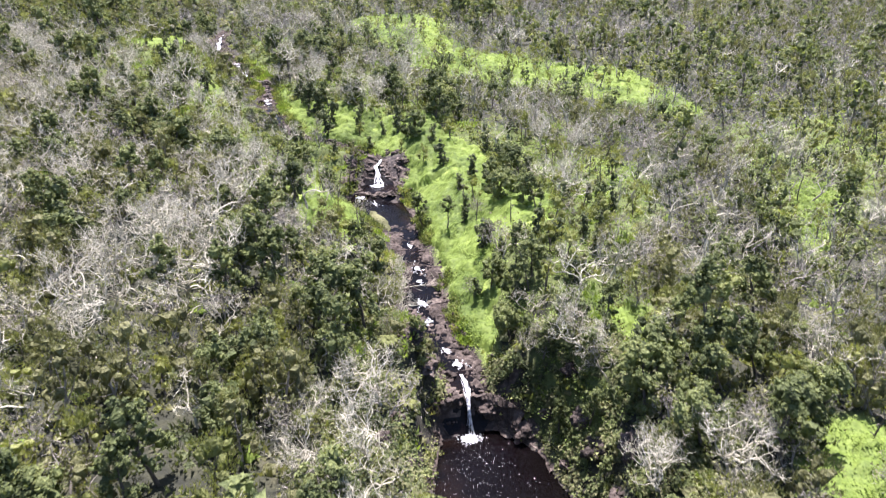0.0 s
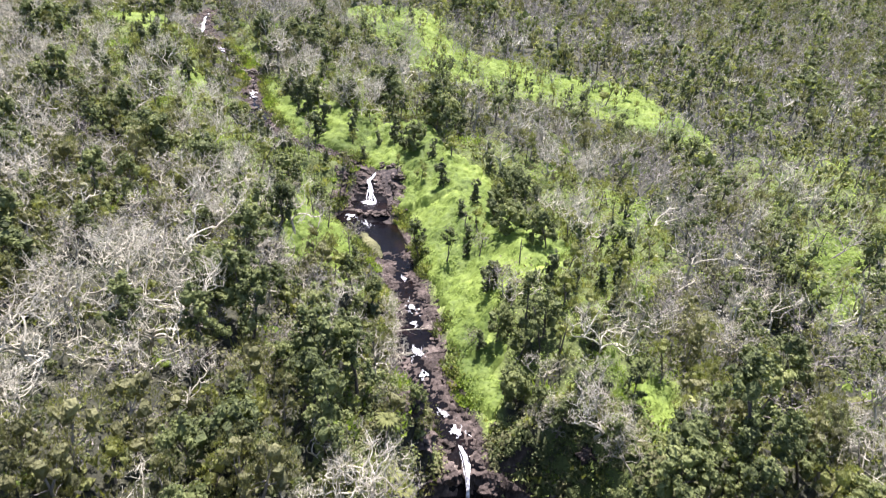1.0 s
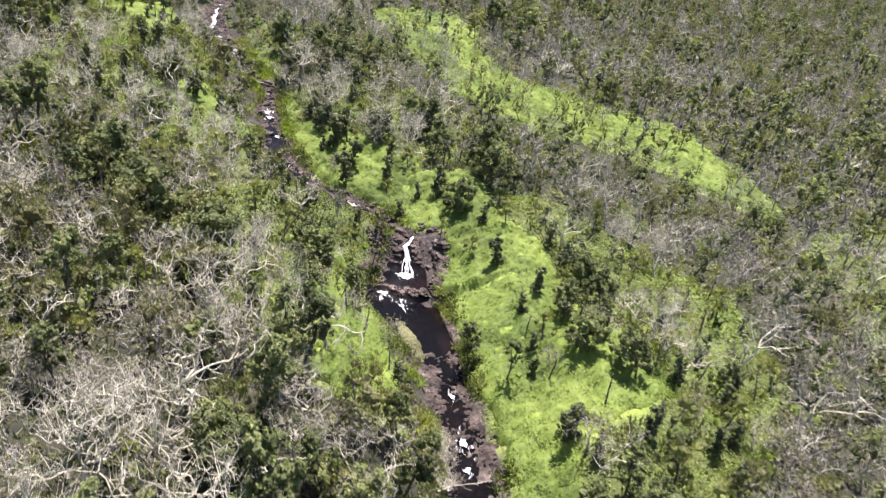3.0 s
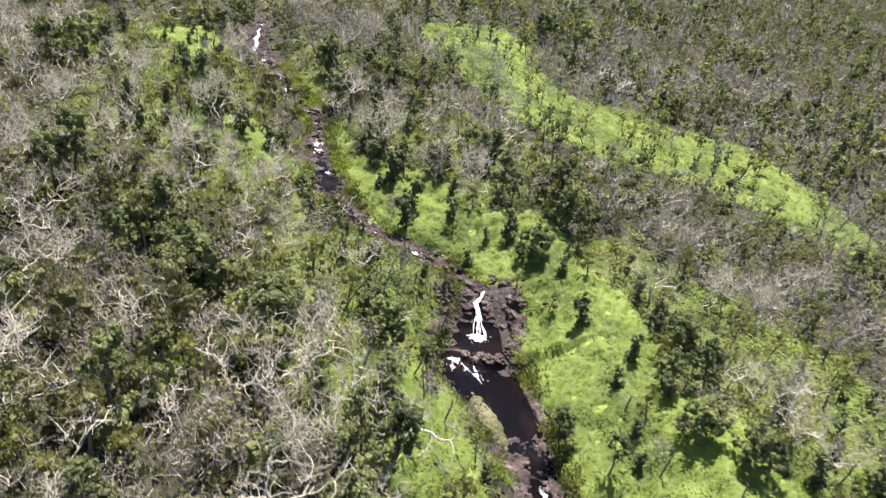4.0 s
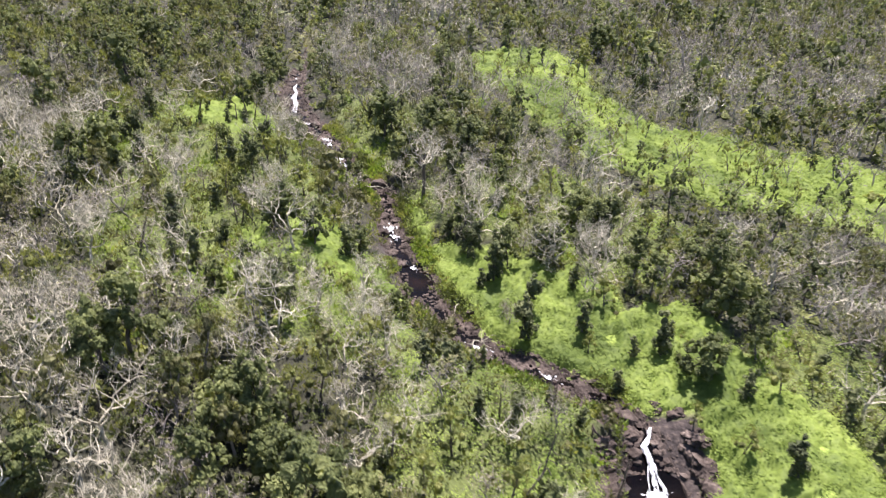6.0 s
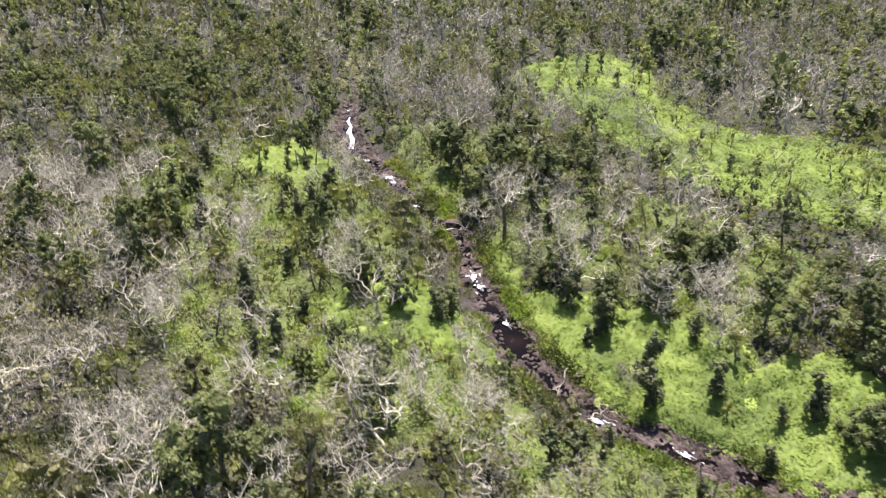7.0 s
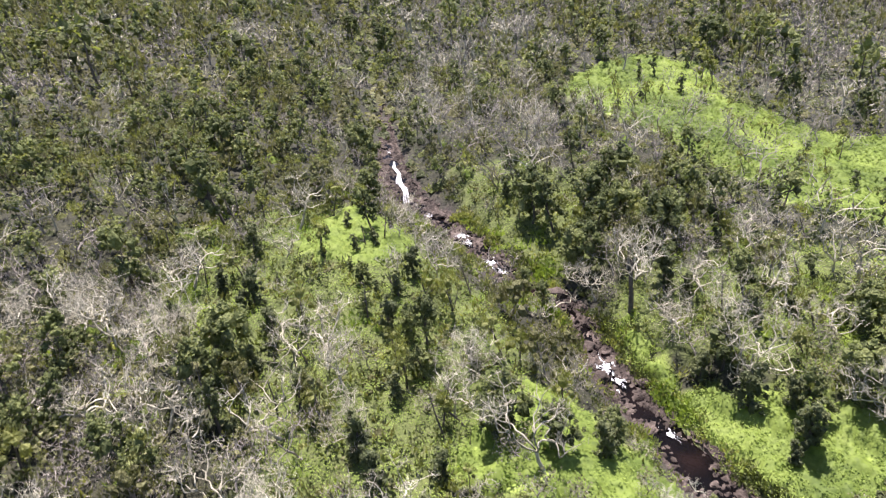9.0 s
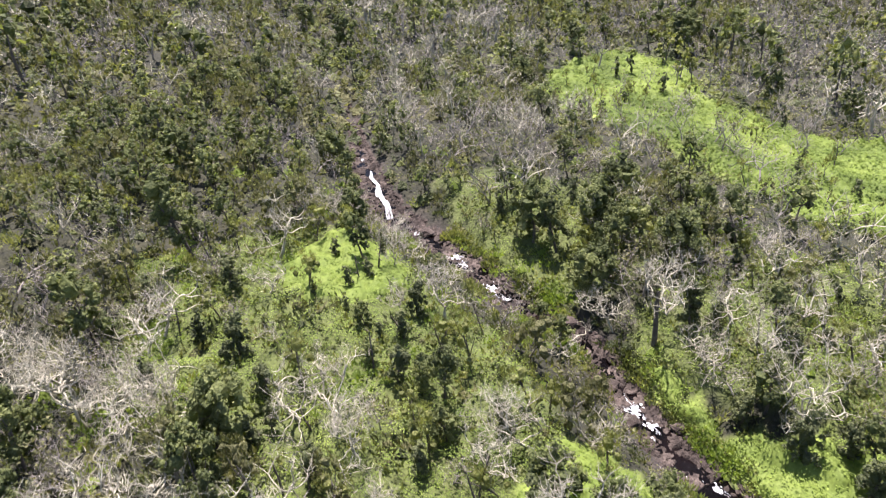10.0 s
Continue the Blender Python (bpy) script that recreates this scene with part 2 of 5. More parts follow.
def wave(x, y, size, seed):
    """A smooth random field between about -1 and 1."""
    r = np.random.default_rng(seed)
    out = 0.0
    for _ in range(7):
        a, ph, f = r.uniform(0, 6.283), r.uniform(0, 6.283), r.uniform(0.6, 1.6) * 6.283 / size
        out = out + np.sin((x * np.cos(a) + y * np.sin(a)) * f + ph)
    return out / 3.0


def slope(x, y):
    """The hillside without the stream's cut."""
    cx, cy = np.clip(x, -140, 160), np.clip(y, -40, 270)
    X, Y = cx / 100, (cy - 120) / 100
    z = 14.7 - 9 * X + 5.22 * Y + 1.59 * X * X + 0.08 * X * Y + 1.26 * Y * Y + 0.2 * X**3 - 0.27 * X * X * Y
    z = z + 0.12 * np.maximum(y - 270, 0) - 0.05 * np.maximum(-40 - y, 0) + 0.10 * np.maximum(-140 - x, 0) - 0.0 * np.maximum(x - 160, 0)
    return z + 0.35 * wave(x, y, 14, 3) + 0.8 * wave(x, y, 55, 4)


def to_stream(x, y):
    """Distance to the stream, its level and half width there, and the side (+1: the meadow's bank)."""
    best = np.full(np.shape(x), 1e9)
    lev, half, side = np.zeros(np.shape(x)), np.ones(np.shape(x)), np.ones(np.shape(x))
    for (ax, ay, az, ah), (bx, by, bz, bh) in zip(COURSE[:-1], COURSE[1:]):
        dx, dy = bx - ax, by - ay
        u = np.clip(((x - ax) * dx + (y - ay) * dy) / (dx * dx + dy * dy), 0, 1)
        d = np.hypot(x - ax - u * dx, y - ay - u * dy)
        near = d < best
        best = np.where(near, d, best)
        lev, half = np.where(near, az + u * (bz - az), lev), np.where(near, ah + u * (bh - ah), half)
        side = np.where(near, np.sign((x - ax) * dy - (y - ay) * dx), side)
    return best, lev, half, side


def height(x, y):
    x, y = np.asarray(x, float), np.asarray(y, float)
    d, lev, half, side = to_stream(x, y)
    g = slope(x, y)
    # a short steep edge, then a long gentle rise to the hillside
    edge = np.clip((d - half) / 1.2, 0, 1)
    far = np.clip((d - half - 0.6) / np.where(side > 0, 10.0, 9.0) * np.where(y < 54, np.where(side > 0, 2.0, 3.4), 1.0), 0, 1)
    g = g + (np.maximum(g, lev + 0.5) - g) * np.clip((half + 26 - d) / 18, 0, 1) * (y < 330)
    k = 0.13 * edge * edge * (3 - 2 * edge) + 0.87 * (0.55 * far + 0.45 * far * far * (3 - 2 * far))
    bank = lev + 0.2
    z = bank + (g - bank) * k + 0.15 * wave(x, y, 3.0, 9) * np.clip(d - half, 0, 1)
    bed = lev - 0.6 * np.clip((half - d) / 0.8, 0, 1) + 0.25
    return np.where(d < half, bed, z)


# ---- mesh helpers ----
def build(name, parts, smooth=False):
    """A mesh from (verts, tris, material) pieces."""
    mats, vs, fs, mi, off = [], [], [], [], 0
    for v, f, m in parts:
        if m not in mats:
            mats.append(m)
        vs.append(v), fs.append(f + off), mi.append(np.full(len(f), mats.index(m), np.int32))
        off += len(v)
    v, f, mi = np.concatenate(vs).astype(np.float32), np.concatenate(fs).astype(np.int32), np.concatenate(mi)
    me = bpy.data.meshes.new(name)
    me.vertices.add(len(v)), me.loops.add(3 * len(f)), me.polygons.add(len(f))
    me.vertices.foreach_set("co", v.ravel())
    me.loops.foreach_set("vertex_index", f.ravel())
    me.polygons.foreach_set("loop_start", np.arange(0, 3 * len(f), 3, dtype=np.int32))
    for m in mats:
        me.materials.append(m)
    me.polygons.foreach_set("material_index", mi)
    me.polygons.foreach_set("use_smooth", np.full(len(f), smooth))
    me.update(calc_edges=True)
    return me


def tube(path, radii, sides=5):
    """Rings along a path, closed to a point at its end."""
    path, radii = np.asarray(path, float), np.asarray(radii, float)
    t = np.gradient(path, axis=0)
    t /= np.linalg.norm(t, axis=1, keepdims=True) + 1e-9
    ref = np.where(np.abs(t[:, 2:3]) < 0.9, [[0, 0, 1.0]], [[1.0, 0, 0]])
    a = np.cross(t, ref)
    a /= np.linalg.norm(a, axis=1, keepdims=True) + 1e-9
    b = np.cross(t, a)
    ang = np.arange(sides) * 2 * np.pi / sides
    ring = a[:, None] * np.cos(ang)[None, :, None] + b[:, None] * np.sin(ang)[None, :, None]
    v = (path[:, None] + ring * radii[:, None, None]).reshape(-1, 3)
    f = []
    for i in range(len(path) - 1):
        for j in range(sides):
            p, q = i * sides + j, i * sides + (j + 1) % sides
            f += [(p, q, q + sides), (p, q + sides, p + sides)]
    return v, np.array(f)


def merge(pieces):
    off, vs, fs = 0, [], []
    for v, f in pieces:
        vs.append(v), fs.append(f + off)
        off += len(v)
    return np.concatenate(vs), np.concatenate(fs)


def leaves(centre, face, size, r, slim=1.0):
    """One small leaf spray a centre: a single kite-shaped face that looks along face."""
    n = len(centre)
    face = face / (np.linalg.norm(face, axis=1, keepdims=True) + 1e-9)
    a = np.cross(face, r.normal(size=(n, 3)))
    a /= np.linalg.norm(a, axis=1, keepdims=True) + 1e-9
    c = np.cross(face, a)
    s = np.broadcast_to(size, n)[:, None]
    v = np.stack([centre + a * s * 0.75, centre - a * s * 0.45 + c * s * 0.55 * slim, centre - a * s * 0.45 - c * s * 0.55 * slim], 1)
    return v.reshape(-1, 3), np.arange(3 * n).reshape(-1, 3)


def ball(sub):
    bm = bmesh.new()
    bmesh.ops.create_icosphere(bm, subdivisions=sub, radius=1.0)
    v, f = np.array([p.co[:] for p in bm.verts]), np.array([[p.index for p in q.verts] for q in bm.faces])
    bm.free()
    return v, f


CORE = ball(1)


def crooked(start, way, length, steps, wild, r, lift=0.0):
    p, w, out = np.array(start, float), np.array(way, float), []
    w /= np.linalg.norm(w)
    out.append(p.copy())
    for _ in range(steps):
        w = w + r.normal(size=3) * wild + (0, 0, lift)
        w /= np.linalg.norm(w)
        p = p + w * length / steps
        out.append(p.copy())
    return np.array(out)


OCTA = (np.array([(1, 0, 0), (-1, 0, 0), (0, 1, 0), (0, -1, 0), (0, 0, 1), (0, 0, -1)], float),
        np.array([(0, 2, 4), (2, 1, 4), (1, 3, 4), (3, 0, 4), (2, 0, 5), (1, 2, 5), (3, 1, 5), (0, 3, 5)]))


def leafy_tree(r, h, rad, lobes, count, card, narrow=False, broom=False, clear_stem=0.0):
    """Wood and crown of a leafy tree: a crooked trunk with limbs, and a tall domed crown of upright lobes, thick with leaf sprays.
    narrow: a tall slim shrub; broom: leaves that stand up like a brush; clear_stem: the share of the height that is bare trunk."""
    trunk = crooked((0, 0, -0.4), (r.normal() * .12, r.normal() * .12, 1), h * 0.75, 4, 0.10, r)
    wood = [tube(trunk, np.linspace(0.05 + h * 0.016, 0.04, 5), 5 if count > 300 else 3)]
    low = clear_stem if clear_stem else 0.14
    C, R = [], []
    for i in range(lobes):
        u = (i + 0.35) / lobes
        cr = rad * r.uniform(0.34, 0.52) * (1.25 if i == 0 else 1)
        tall = cr * r.uniform(1.15, 1.55) * (0.75 if clear_stem else 1)
        wide = (rad - cr * 0.75) * min(1.0, 0.25 + 1.15 * math.sqrt(u)) * r.uniform(0.7, 1.12)
        if narrow:
            wide *= 0.45 + 0.55 * u
        if i == 0:
            wide *= 0.3
        az = i * 2.39996 + r.uniform(-.4, .4)
        top = h * (1 - (1 - low) * 0.8 * u ** 1.25 * r.uniform(0.75, 1.15))
        if narrow:
            top, wide, tall = h * (1 - 0.72 * u), rad * 0.55 * u * r.uniform(0.6, 1.2), max(tall, h * 0.2)
        C.append((math.cos(az) * wide + trunk[-1][0] * (1 - u), math.sin(az) * wide + trunk[-1][1] * (1 - u), top - tall))
        R.append((cr, cr, tall))
    C, R = np.array(C), np.array(R)
    for i in range(1, lobes, 2 if count > 300 else 4):
        root = trunk[1] + (trunk[-1] - trunk[1]) * r.uniform(0.1, 0.8)
        wood.append(tube([root, (root + C[i]) / 2 + r.normal(size=3) * 0.12, C[i]], [0.03 + h * .006, 0.03, 0.015], 3))
    # tufts: small domes of leaves all over the upper side of the lobes
    per = 6 if count > 500 else 4 if count > 120 else 3
    d = r.normal(size=(lobes * per, 3))
    d[:, 2] = np.abs(d[:, 2]) * 0.9 + 0.05
    low_ones = r.random(len(d)) < (0.45 if narrow else 0.22)
    d[:, 2] = np.where(low_ones, -0.5 * d[:, 2], d[:, 2])
    d /= np.linalg.norm(d, axis=1, keepdims=True)
    own = np.repeat(np.arange(lobes), per)
    T, TR = C[own] + d * R[own] * 0.84, R[own, 0] * r.uniform(0.36, 0.60, len(own))
    share = TR**2
    which = r.choice(len(T), count, p=share / share.sum())
    e = r.normal(size=(count, 3)) + d[which] * 0.8 + (0, 0, 0.75)
    e /= np.linalg.norm(e, axis=1, keepdims=True)
    n = count
    pos = T[which] + e * TR[which, None] * r.uniform(0.72, 1.12, (n, 1))
    if broom:
        way = e * 0.6 + (0, 0, 0.9) + r.normal(size=(n, 3)) * 0.3
        way /= np.linalg.norm(way, axis=1, keepdims=True)
        s = np.cross(way, e * (1, 1, 0.3) + r.normal(size=(n, 3)) * 0.5)
        s /= np.linalg.norm(s, axis=1, keepdims=True)
        L = card * r.uniform(0.9, 2.1, n)[:, None]
        vs = [(np.stack([pos - s * card * 0.2, pos + s * card * 0.2, pos + way * L], 1).reshape(-1, 3), np.arange(3 * n).reshape(-1, 3))]
    else:
        vs = [leaves(pos, e + (0, 0, 0.3) + r.normal(size=(n, 3)) * 0.4, card * r.uniform(0.65, 1.35, n), r, 0.85)]
    v, f = OCTA if count < 300 else CORE
    for c, q in zip(C, R):
        vs.append((c + v * ((0.5 if broom else 0.56) + r.normal(size=(len(v), 1)) * 0.13) * q, f))
    if count > 500 and not broom:
        v, f = OCTA
        for c, q in zip(T, TR):
            vs.append((c + v * (0.72 + r.normal(size=(6, 1)) * 0.12) * q, f))
    return merge(wood), merge(vs)


def bare_tree(r, h, rad, order=3, twigs=160, thick=1.0, sides=3, leafy=0):
    """A leafless tree: a trunk that forks again and again into crooked boughs, with fine twigs on the last of them."""
    trunk = crooked((0, 0, -0.4), (r.normal() * .25, r.normal() * .25, 1), h * (0.26 if order > 3 else 0.32 if order == 3 else 0.42), 3, 0.16, r)
    r0 = (0.05 + 0.013 * h) * thick
    wood = [tube(trunk, np.linspace(r0 * 1.4, r0, 4), 5)]
    tips, ends, group = [(trunk[-1], np.array([0, 0, 1.0]), r0, -1)], [], {}
    for k in range(order):
        nxt = []
        for p, w, th, own in tips:
            n = (5 if order > 3 else 4) if k == 0 else 3
            a0 = r.uniform(0, 6.28)
            for i in range(n):
                az = a0 + i * 6.283 / n + r.uniform(-.5, .5)
                sp = r.uniform(0.7, 1.25)
                side = np.array([math.cos(az) * sp * rad / h * 2.0, math.sin(az) * sp * rad / h * 2.0, r.uniform(0.35, 0.9)])
                way = w * 0.55 + side
                L = h * ((0.36, 0.27, 0.18) if order < 4 else (0.34, 0.26, 0.17, 0.11))[k] * r.uniform(0.65, 1.3)
                path = crooked(p, way, L, 6 if order >= 3 and k < 2 else 2 if k else 3, 0.44 if order >= 3 else 0.32, r, 0.10)
                t1 = max(th * (0.66 if order >= 3 else 0.60), 0.016)
                wood.append(tube(path, np.linspace(t1 * 1.1, t1 * (0.7 if k < order - 1 else 0.35), len(path)), sides))
                bough = i if k == 0 else own
                group.setdefault(bough, []).append(wood[-1])
                nxt.append((path[-1], (path[-1] - path[-2]) / np.linalg.norm(path[-1] - path[-2]), t1, bough))
                ends.append(path)
        tips = nxt
    last = ends[-len(tips):]
    pick = r.integers(0, len(last), twigs)
    pos = np.array([last[i][r.integers(1, len(last[i]))] for i in pick]) + r.normal(size=(twigs, 3)) * 0.12
    if order < 3:
        d = r.normal(size=(twigs, 3))
        d /= np.linalg.norm(d, axis=1, keepdims=True)
        d[:, 2] = np.abs(d[:, 2])
        pos = np.where(r.random((twigs, 1)) < 0.75, trunk[-1] + d * (rad, rad, h * 0.42) * r.uniform(0.45, 1.0, (twigs, 1)), pos)
    w = r.normal(size=(twigs, 3)) * (0.7, 0.7, 0.5) + (0, 0, 0.75)
    w /= np.linalg.norm(w, axis=1, keepdims=True)
    L = h * 0.13 * r.uniform(0.5, 1.3, twigs)
    side = np.cross(w, r.normal(size=(twigs, 3)))
    side /= np.linalg.norm(side, axis=1, keepdims=True)
    side *= (0.016 if order >= 3 else 0.03 if order == 2 and thick < 0.75 else 0.035 if order == 2 else 0.056) * thick
    tw = np.stack([pos - side, pos + side, pos + w * L[:, None]], 1).reshape(-1, 3), np.arange(3 * twigs).reshape(-1, 3)
    lv = None
    if leafy:
        pick = r.integers(0, len(last), leafy)
        pos = np.array([last[i][-1] for i in pick]) + r.normal(size=(leafy, 3)) * 0.35
        lv = leaves(pos, r.normal(size=(leafy, 3)) * 0.6 + (0, 0, 0.8), 0.22, r)
    return merge(wood), tw, lv, [wood[0]] + [merge(g) for g in group.values()]


def placed(template, spots, turns, scales):
    """Copies of (v, f) at many spots, as one array."""
    v, f = template
    c, s = np.cos(turns), np.sin(turns)
    vv = v[None] * scales[:, None, None]
    x = vv[..., 0] * c[:, None] - vv[..., 1] * s[:, None]
    y = vv[..., 0] * s[:, None] + vv[..., 1] * c[:, None]
    out = np.stack([x, y, vv[..., 2]], -1) + spots[:, None]
    k = (np.arange(len(spots)) * len(v))[:, None, None]
    return out.reshape(-1, 3), (f[None] + k).reshape(-1, 3)


def part(name, me, parent, label=""):
    ob = new(name, me)
    ob.parent = parent
    return tagged(ob, label)


# ---- ground ----
def steps(lo, a, b, hi, fine):
    grow = lambda a0, end: a0 + np.sign(end - a0) * np.cumsum(fine * np.concatenate([1.035 ** np.arange(1, 75), 12.7 * 1.2 ** np.arange(1, 40)]))
    down, up = grow(a, lo), grow(b, hi)
    return np.concatenate([down[down > lo][::-1], np.arange(a, b + fine / 2, fine), up[up < hi]])


gx, gy = steps(-2500, -85, 50, 2500, 1.6), steps(-1500, 28, 190, 3500, 1.5)
GX, GY = np.meshgrid(gx, gy)
GZ = height(GX, GY)
nx, ny = len(gx), len(gy)
i0 = (np.arange(ny - 1)[:, None] * nx + np.arange(nx - 1)).ravel()
gf = np.concatenate([np.stack([i0, i0 + 1, i0 + nx + 1], 1), np.stack([i0, i0 + nx + 1, i0 + nx], 1)])
gme = build("ground", [(np.stack([GX, GY, GZ], -1).reshape(-1, 3), gf, GROUND)], True)
gd, glv, gh, gs = to_stream(GX, GY)
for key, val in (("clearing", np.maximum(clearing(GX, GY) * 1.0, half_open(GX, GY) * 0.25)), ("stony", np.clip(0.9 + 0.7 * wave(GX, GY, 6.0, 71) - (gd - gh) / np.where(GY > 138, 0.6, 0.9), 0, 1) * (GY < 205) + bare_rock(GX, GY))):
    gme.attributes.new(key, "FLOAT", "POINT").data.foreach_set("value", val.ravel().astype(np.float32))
tagged(new("ground", gme), "uneven forest floor of litter darkened with tree shade in its colour, moss and bare rock by the stream", "ground", kind="structure")


# ---- stream ----
def course_at(n):
    seg = np.concatenate([[0], np.cumsum(np.hypot(*np.diff(COURSE[:, :2], axis=0).T))])
    s = np.linspace(0, seg[-1], n)
    return np.stack([np.interp(s, seg, COURSE[:, k]) for k in range(4)], 1)


mid = course_at(520)
tng = np.gradient(mid[:, :2], axis=0)
tng /= np.linalg.norm(tng, axis=1, keepdims=True)
nrm = np.stack([tng[:, 1], -tng[:, 0]], 1)
cols = np.linspace(-1, 1, 7)
wv = np.concatenate([(mid[:, None, :2] + nrm[:, None] * (cols[None, :, None] * mid[:, None, 3:4])), np.repeat(mid[:, None, 2:3], 7, 1)], -1).reshape(-1, 3)
k0 = (np.arange(519)[:, None] * 7 + np.arange(6)).ravel()
wf = np.concatenate([np.stack([k0, k0 + 1, k0 + 8], 1), np.stack([k0, k0 + 8, k0 + 7], 1)])
tagged(new("water", build("water", [(wv, wf, WATER)], True)), "dark brown stream water with dim ripples between the rocks", "stream", kind="structure")


# the rocky bed: a rough sheet that breaks the surface in the rapids and lies deep in the pools
bed_mid = course_at(2000)
bed_mid = bed_mid[(bed_mid[:, 1] > 44) & (bed_mid[:, 1] < 212)]
btn = np.gradient(bed_mid[:, :2], axis=0)
btn /= np.linalg.norm(btn, axis=1, keepdims=True)
bnr = np.stack([btn[:, 1], -btn[:, 0]], 1)
bn, bc = len(bed_mid), np.linspace(-1.25, 1.25, 27)
bxy = bed_mid[:, None, :2] + bnr[:, None] * (bc[None, :, None] * bed_mid[:, None, 3:4])
ylev = bed_mid[:, 1]
calm = np.clip(np.minimum(np.abs(ylev - 91), 60) < 5.0, 0, 1) + (ylev < 51.2) + (np.abs(ylev - 98.6) < 2.2) + (np.abs(ylev - 69) < 1.5) + (np.abs(ylev - 125) < 3)


def crags(x, y):
    """Broken rock: blocks, ridges and chips."""
    at = lambda f, z: noise.noise(Vector((x * f, y * f, z)))
    return 0.55 * at(0.55, 0) + 0.9 * (0.22 - abs(at(1.25, 5))) + 0.45 * at(2.6, 9) + 0.3 * at(5.5, 2)


rough = np.array([[crags(x, y) for x, y in row] for row in bxy])
channel = np.interp(ylev, [50, 60, 70, 84, 104, 125, 150, 180], [0.0, -0.3, -0.25, 0.2, 0.1, -0.2, 0.2, 0.0])[:, None]
shelf = 0.30 * np.clip(np.abs(bc[None] - channel) - 0.25, 0, 0.6)
bzz = bed_mid[:, None, 2] - np.where(ylev > 104, 0.02, 0.08)[:, None] + 0.50 * rough + shelf - 0.8 * np.clip(calm, 0, 1)[:, None] * (np.abs(bc) < 0.85)[None] + 0.30 * np.clip(np.abs(bc) - 0.7, 0, 1)[None]
bvv = np.concatenate([bxy, bzz[..., None]], -1).reshape(-1, 3)
bk0 = (np.arange(bn - 1)[:, None] * 27 + np.arange(26)).ravel()
bff = np.concatenate([np.stack([bk0, bk0 + 1, bk0 + 28], 1), np.stack([bk0, bk0 + 28, bk0 + 27], 1)])
tagged(new("stream_bed", build("stream_bed", [(bvv, bff, ROCK)])), "rough dark basalt stream bed breaking through the water", "stream bed", kind="structure")


def ribbon(p, across, wide):
    """A narrow strip of water along a line, raised in its middle."""
    e = across[:, None] * np.array([-1.0, 0.0, 1.0])[None, :, None] * wide[:, None, None]
    v = p[:, None] + e
    v[:, 1, 2] += wide * 0.5
    k = (np.arange(len(p) - 1)[:, None] * 3 + np.arange(2)).ravel()
    return v.reshape(-1, 3), np.concatenate([np.stack([k, k + 1, k + 4], 1), np.stack([k, k + 4, k + 3], 1)])


def fall(name, label, line, spread, strands, thin, seed):
    """Falling water: many separate strands that part and join on the way down."""
    r = np.random.default_rng(seed)
    line = np.asarray(line, float)
    seg = np.concatenate([[0], np.cumsum(np.linalg.norm(np.diff(line, axis=0), axis=1))])
    n = max(int(seg[-1] / 0.16), 10)
    sat = np.linspace(0, seg[-1], n)
    p = np.stack([np.interp(sat, seg, line[:, k]) for k in range(3)], 1)
    w = np.interp(sat, seg, spread)
    t = line[-1, :2] - line[0, :2]
    t /= np.linalg.norm(t)
    side = np.array([t[1], -t[0], 0.0])
    bits = []
    for q in range(strands):
        a, z = (0.0, 1.0) if q % 3 == 0 else sorted(r.uniform(0, 1, 2))
        k = np.arange(int(a * (n - 5)), min(n, max(int(z * n), int(a * (n - 5)) + 5)))
        lane = np.clip(r.normal() * 0.5, -1, 1) + np.cumsum(r.normal(size=len(k)) * 0.05)
        at = p[k] + side * (lane * w[k])[:, None] + np.outer(r.normal(size=len(k)) * 0.02 + r.uniform(0, 0.12), [t[0], t[1], 0.6])
        wide = thin * r.uniform(0.5, 1.5) * np.clip(1 + 0.35 * r.normal(size=len(k)), 0.2, 2) * np.sin(np.linspace(0.3, 2.8, len(k))) ** 0.5
        bits.append(ribbon(at, np.broadcast_to(side, (len(k), 3)), wide))
    return tagged(new(name, build(name, [(*merge(bits), FOAM)], True)), label, "waterfall", kind="stuff" if name == "cascade" else "")


fall("waterfall", "white waterfall plunging over a rock lip into a dark pool", [(1.7, 54.2, 4.75), (2.1, 53.2, 4.55), (2.3, 52.2, 4.35), (2.4, 51.4, 4.05), (2.5, 50.7, 3.2), (2.58, 50.35, 2.1), (2.6, 50.15, 1.2), (2.6, 50.0, 0.5)],
     [0.15, 0.26, 0.34, 0.2, 0.12, 0.2, 0.32, 0.45], 13, 0.034, 1)
fall("waterfall", "white waterfall dropping from a rock step into a small pool", [(-10.2, 104.4, 11.6), (-10.5, 103.6, 11.3), (-11.05, 102.7, 10.9), (-10.7, 101.6, 10.3), (-10.55, 100.4, 9.5), (-10.4, 99.3, 8.95)],
     [0.10, 0.16, 0.24, 0.30, 0.5, 0.9], 26, 0.05, 2)
fall("cascade", "long white cascade running down bare dark rock", [(-59.0, 182.3, 21.2), (-58.9, 180.4, 21.0), (-58.0, 178.2, 20.75), (-57.9, 176, 20.35), (-57.0, 173, 19.8), (-56.7, 170.3, 19.2)],
     [0.08, 0.34, 0.22, 0.42, 0.3, 0.46], 20, 0.055, 3)
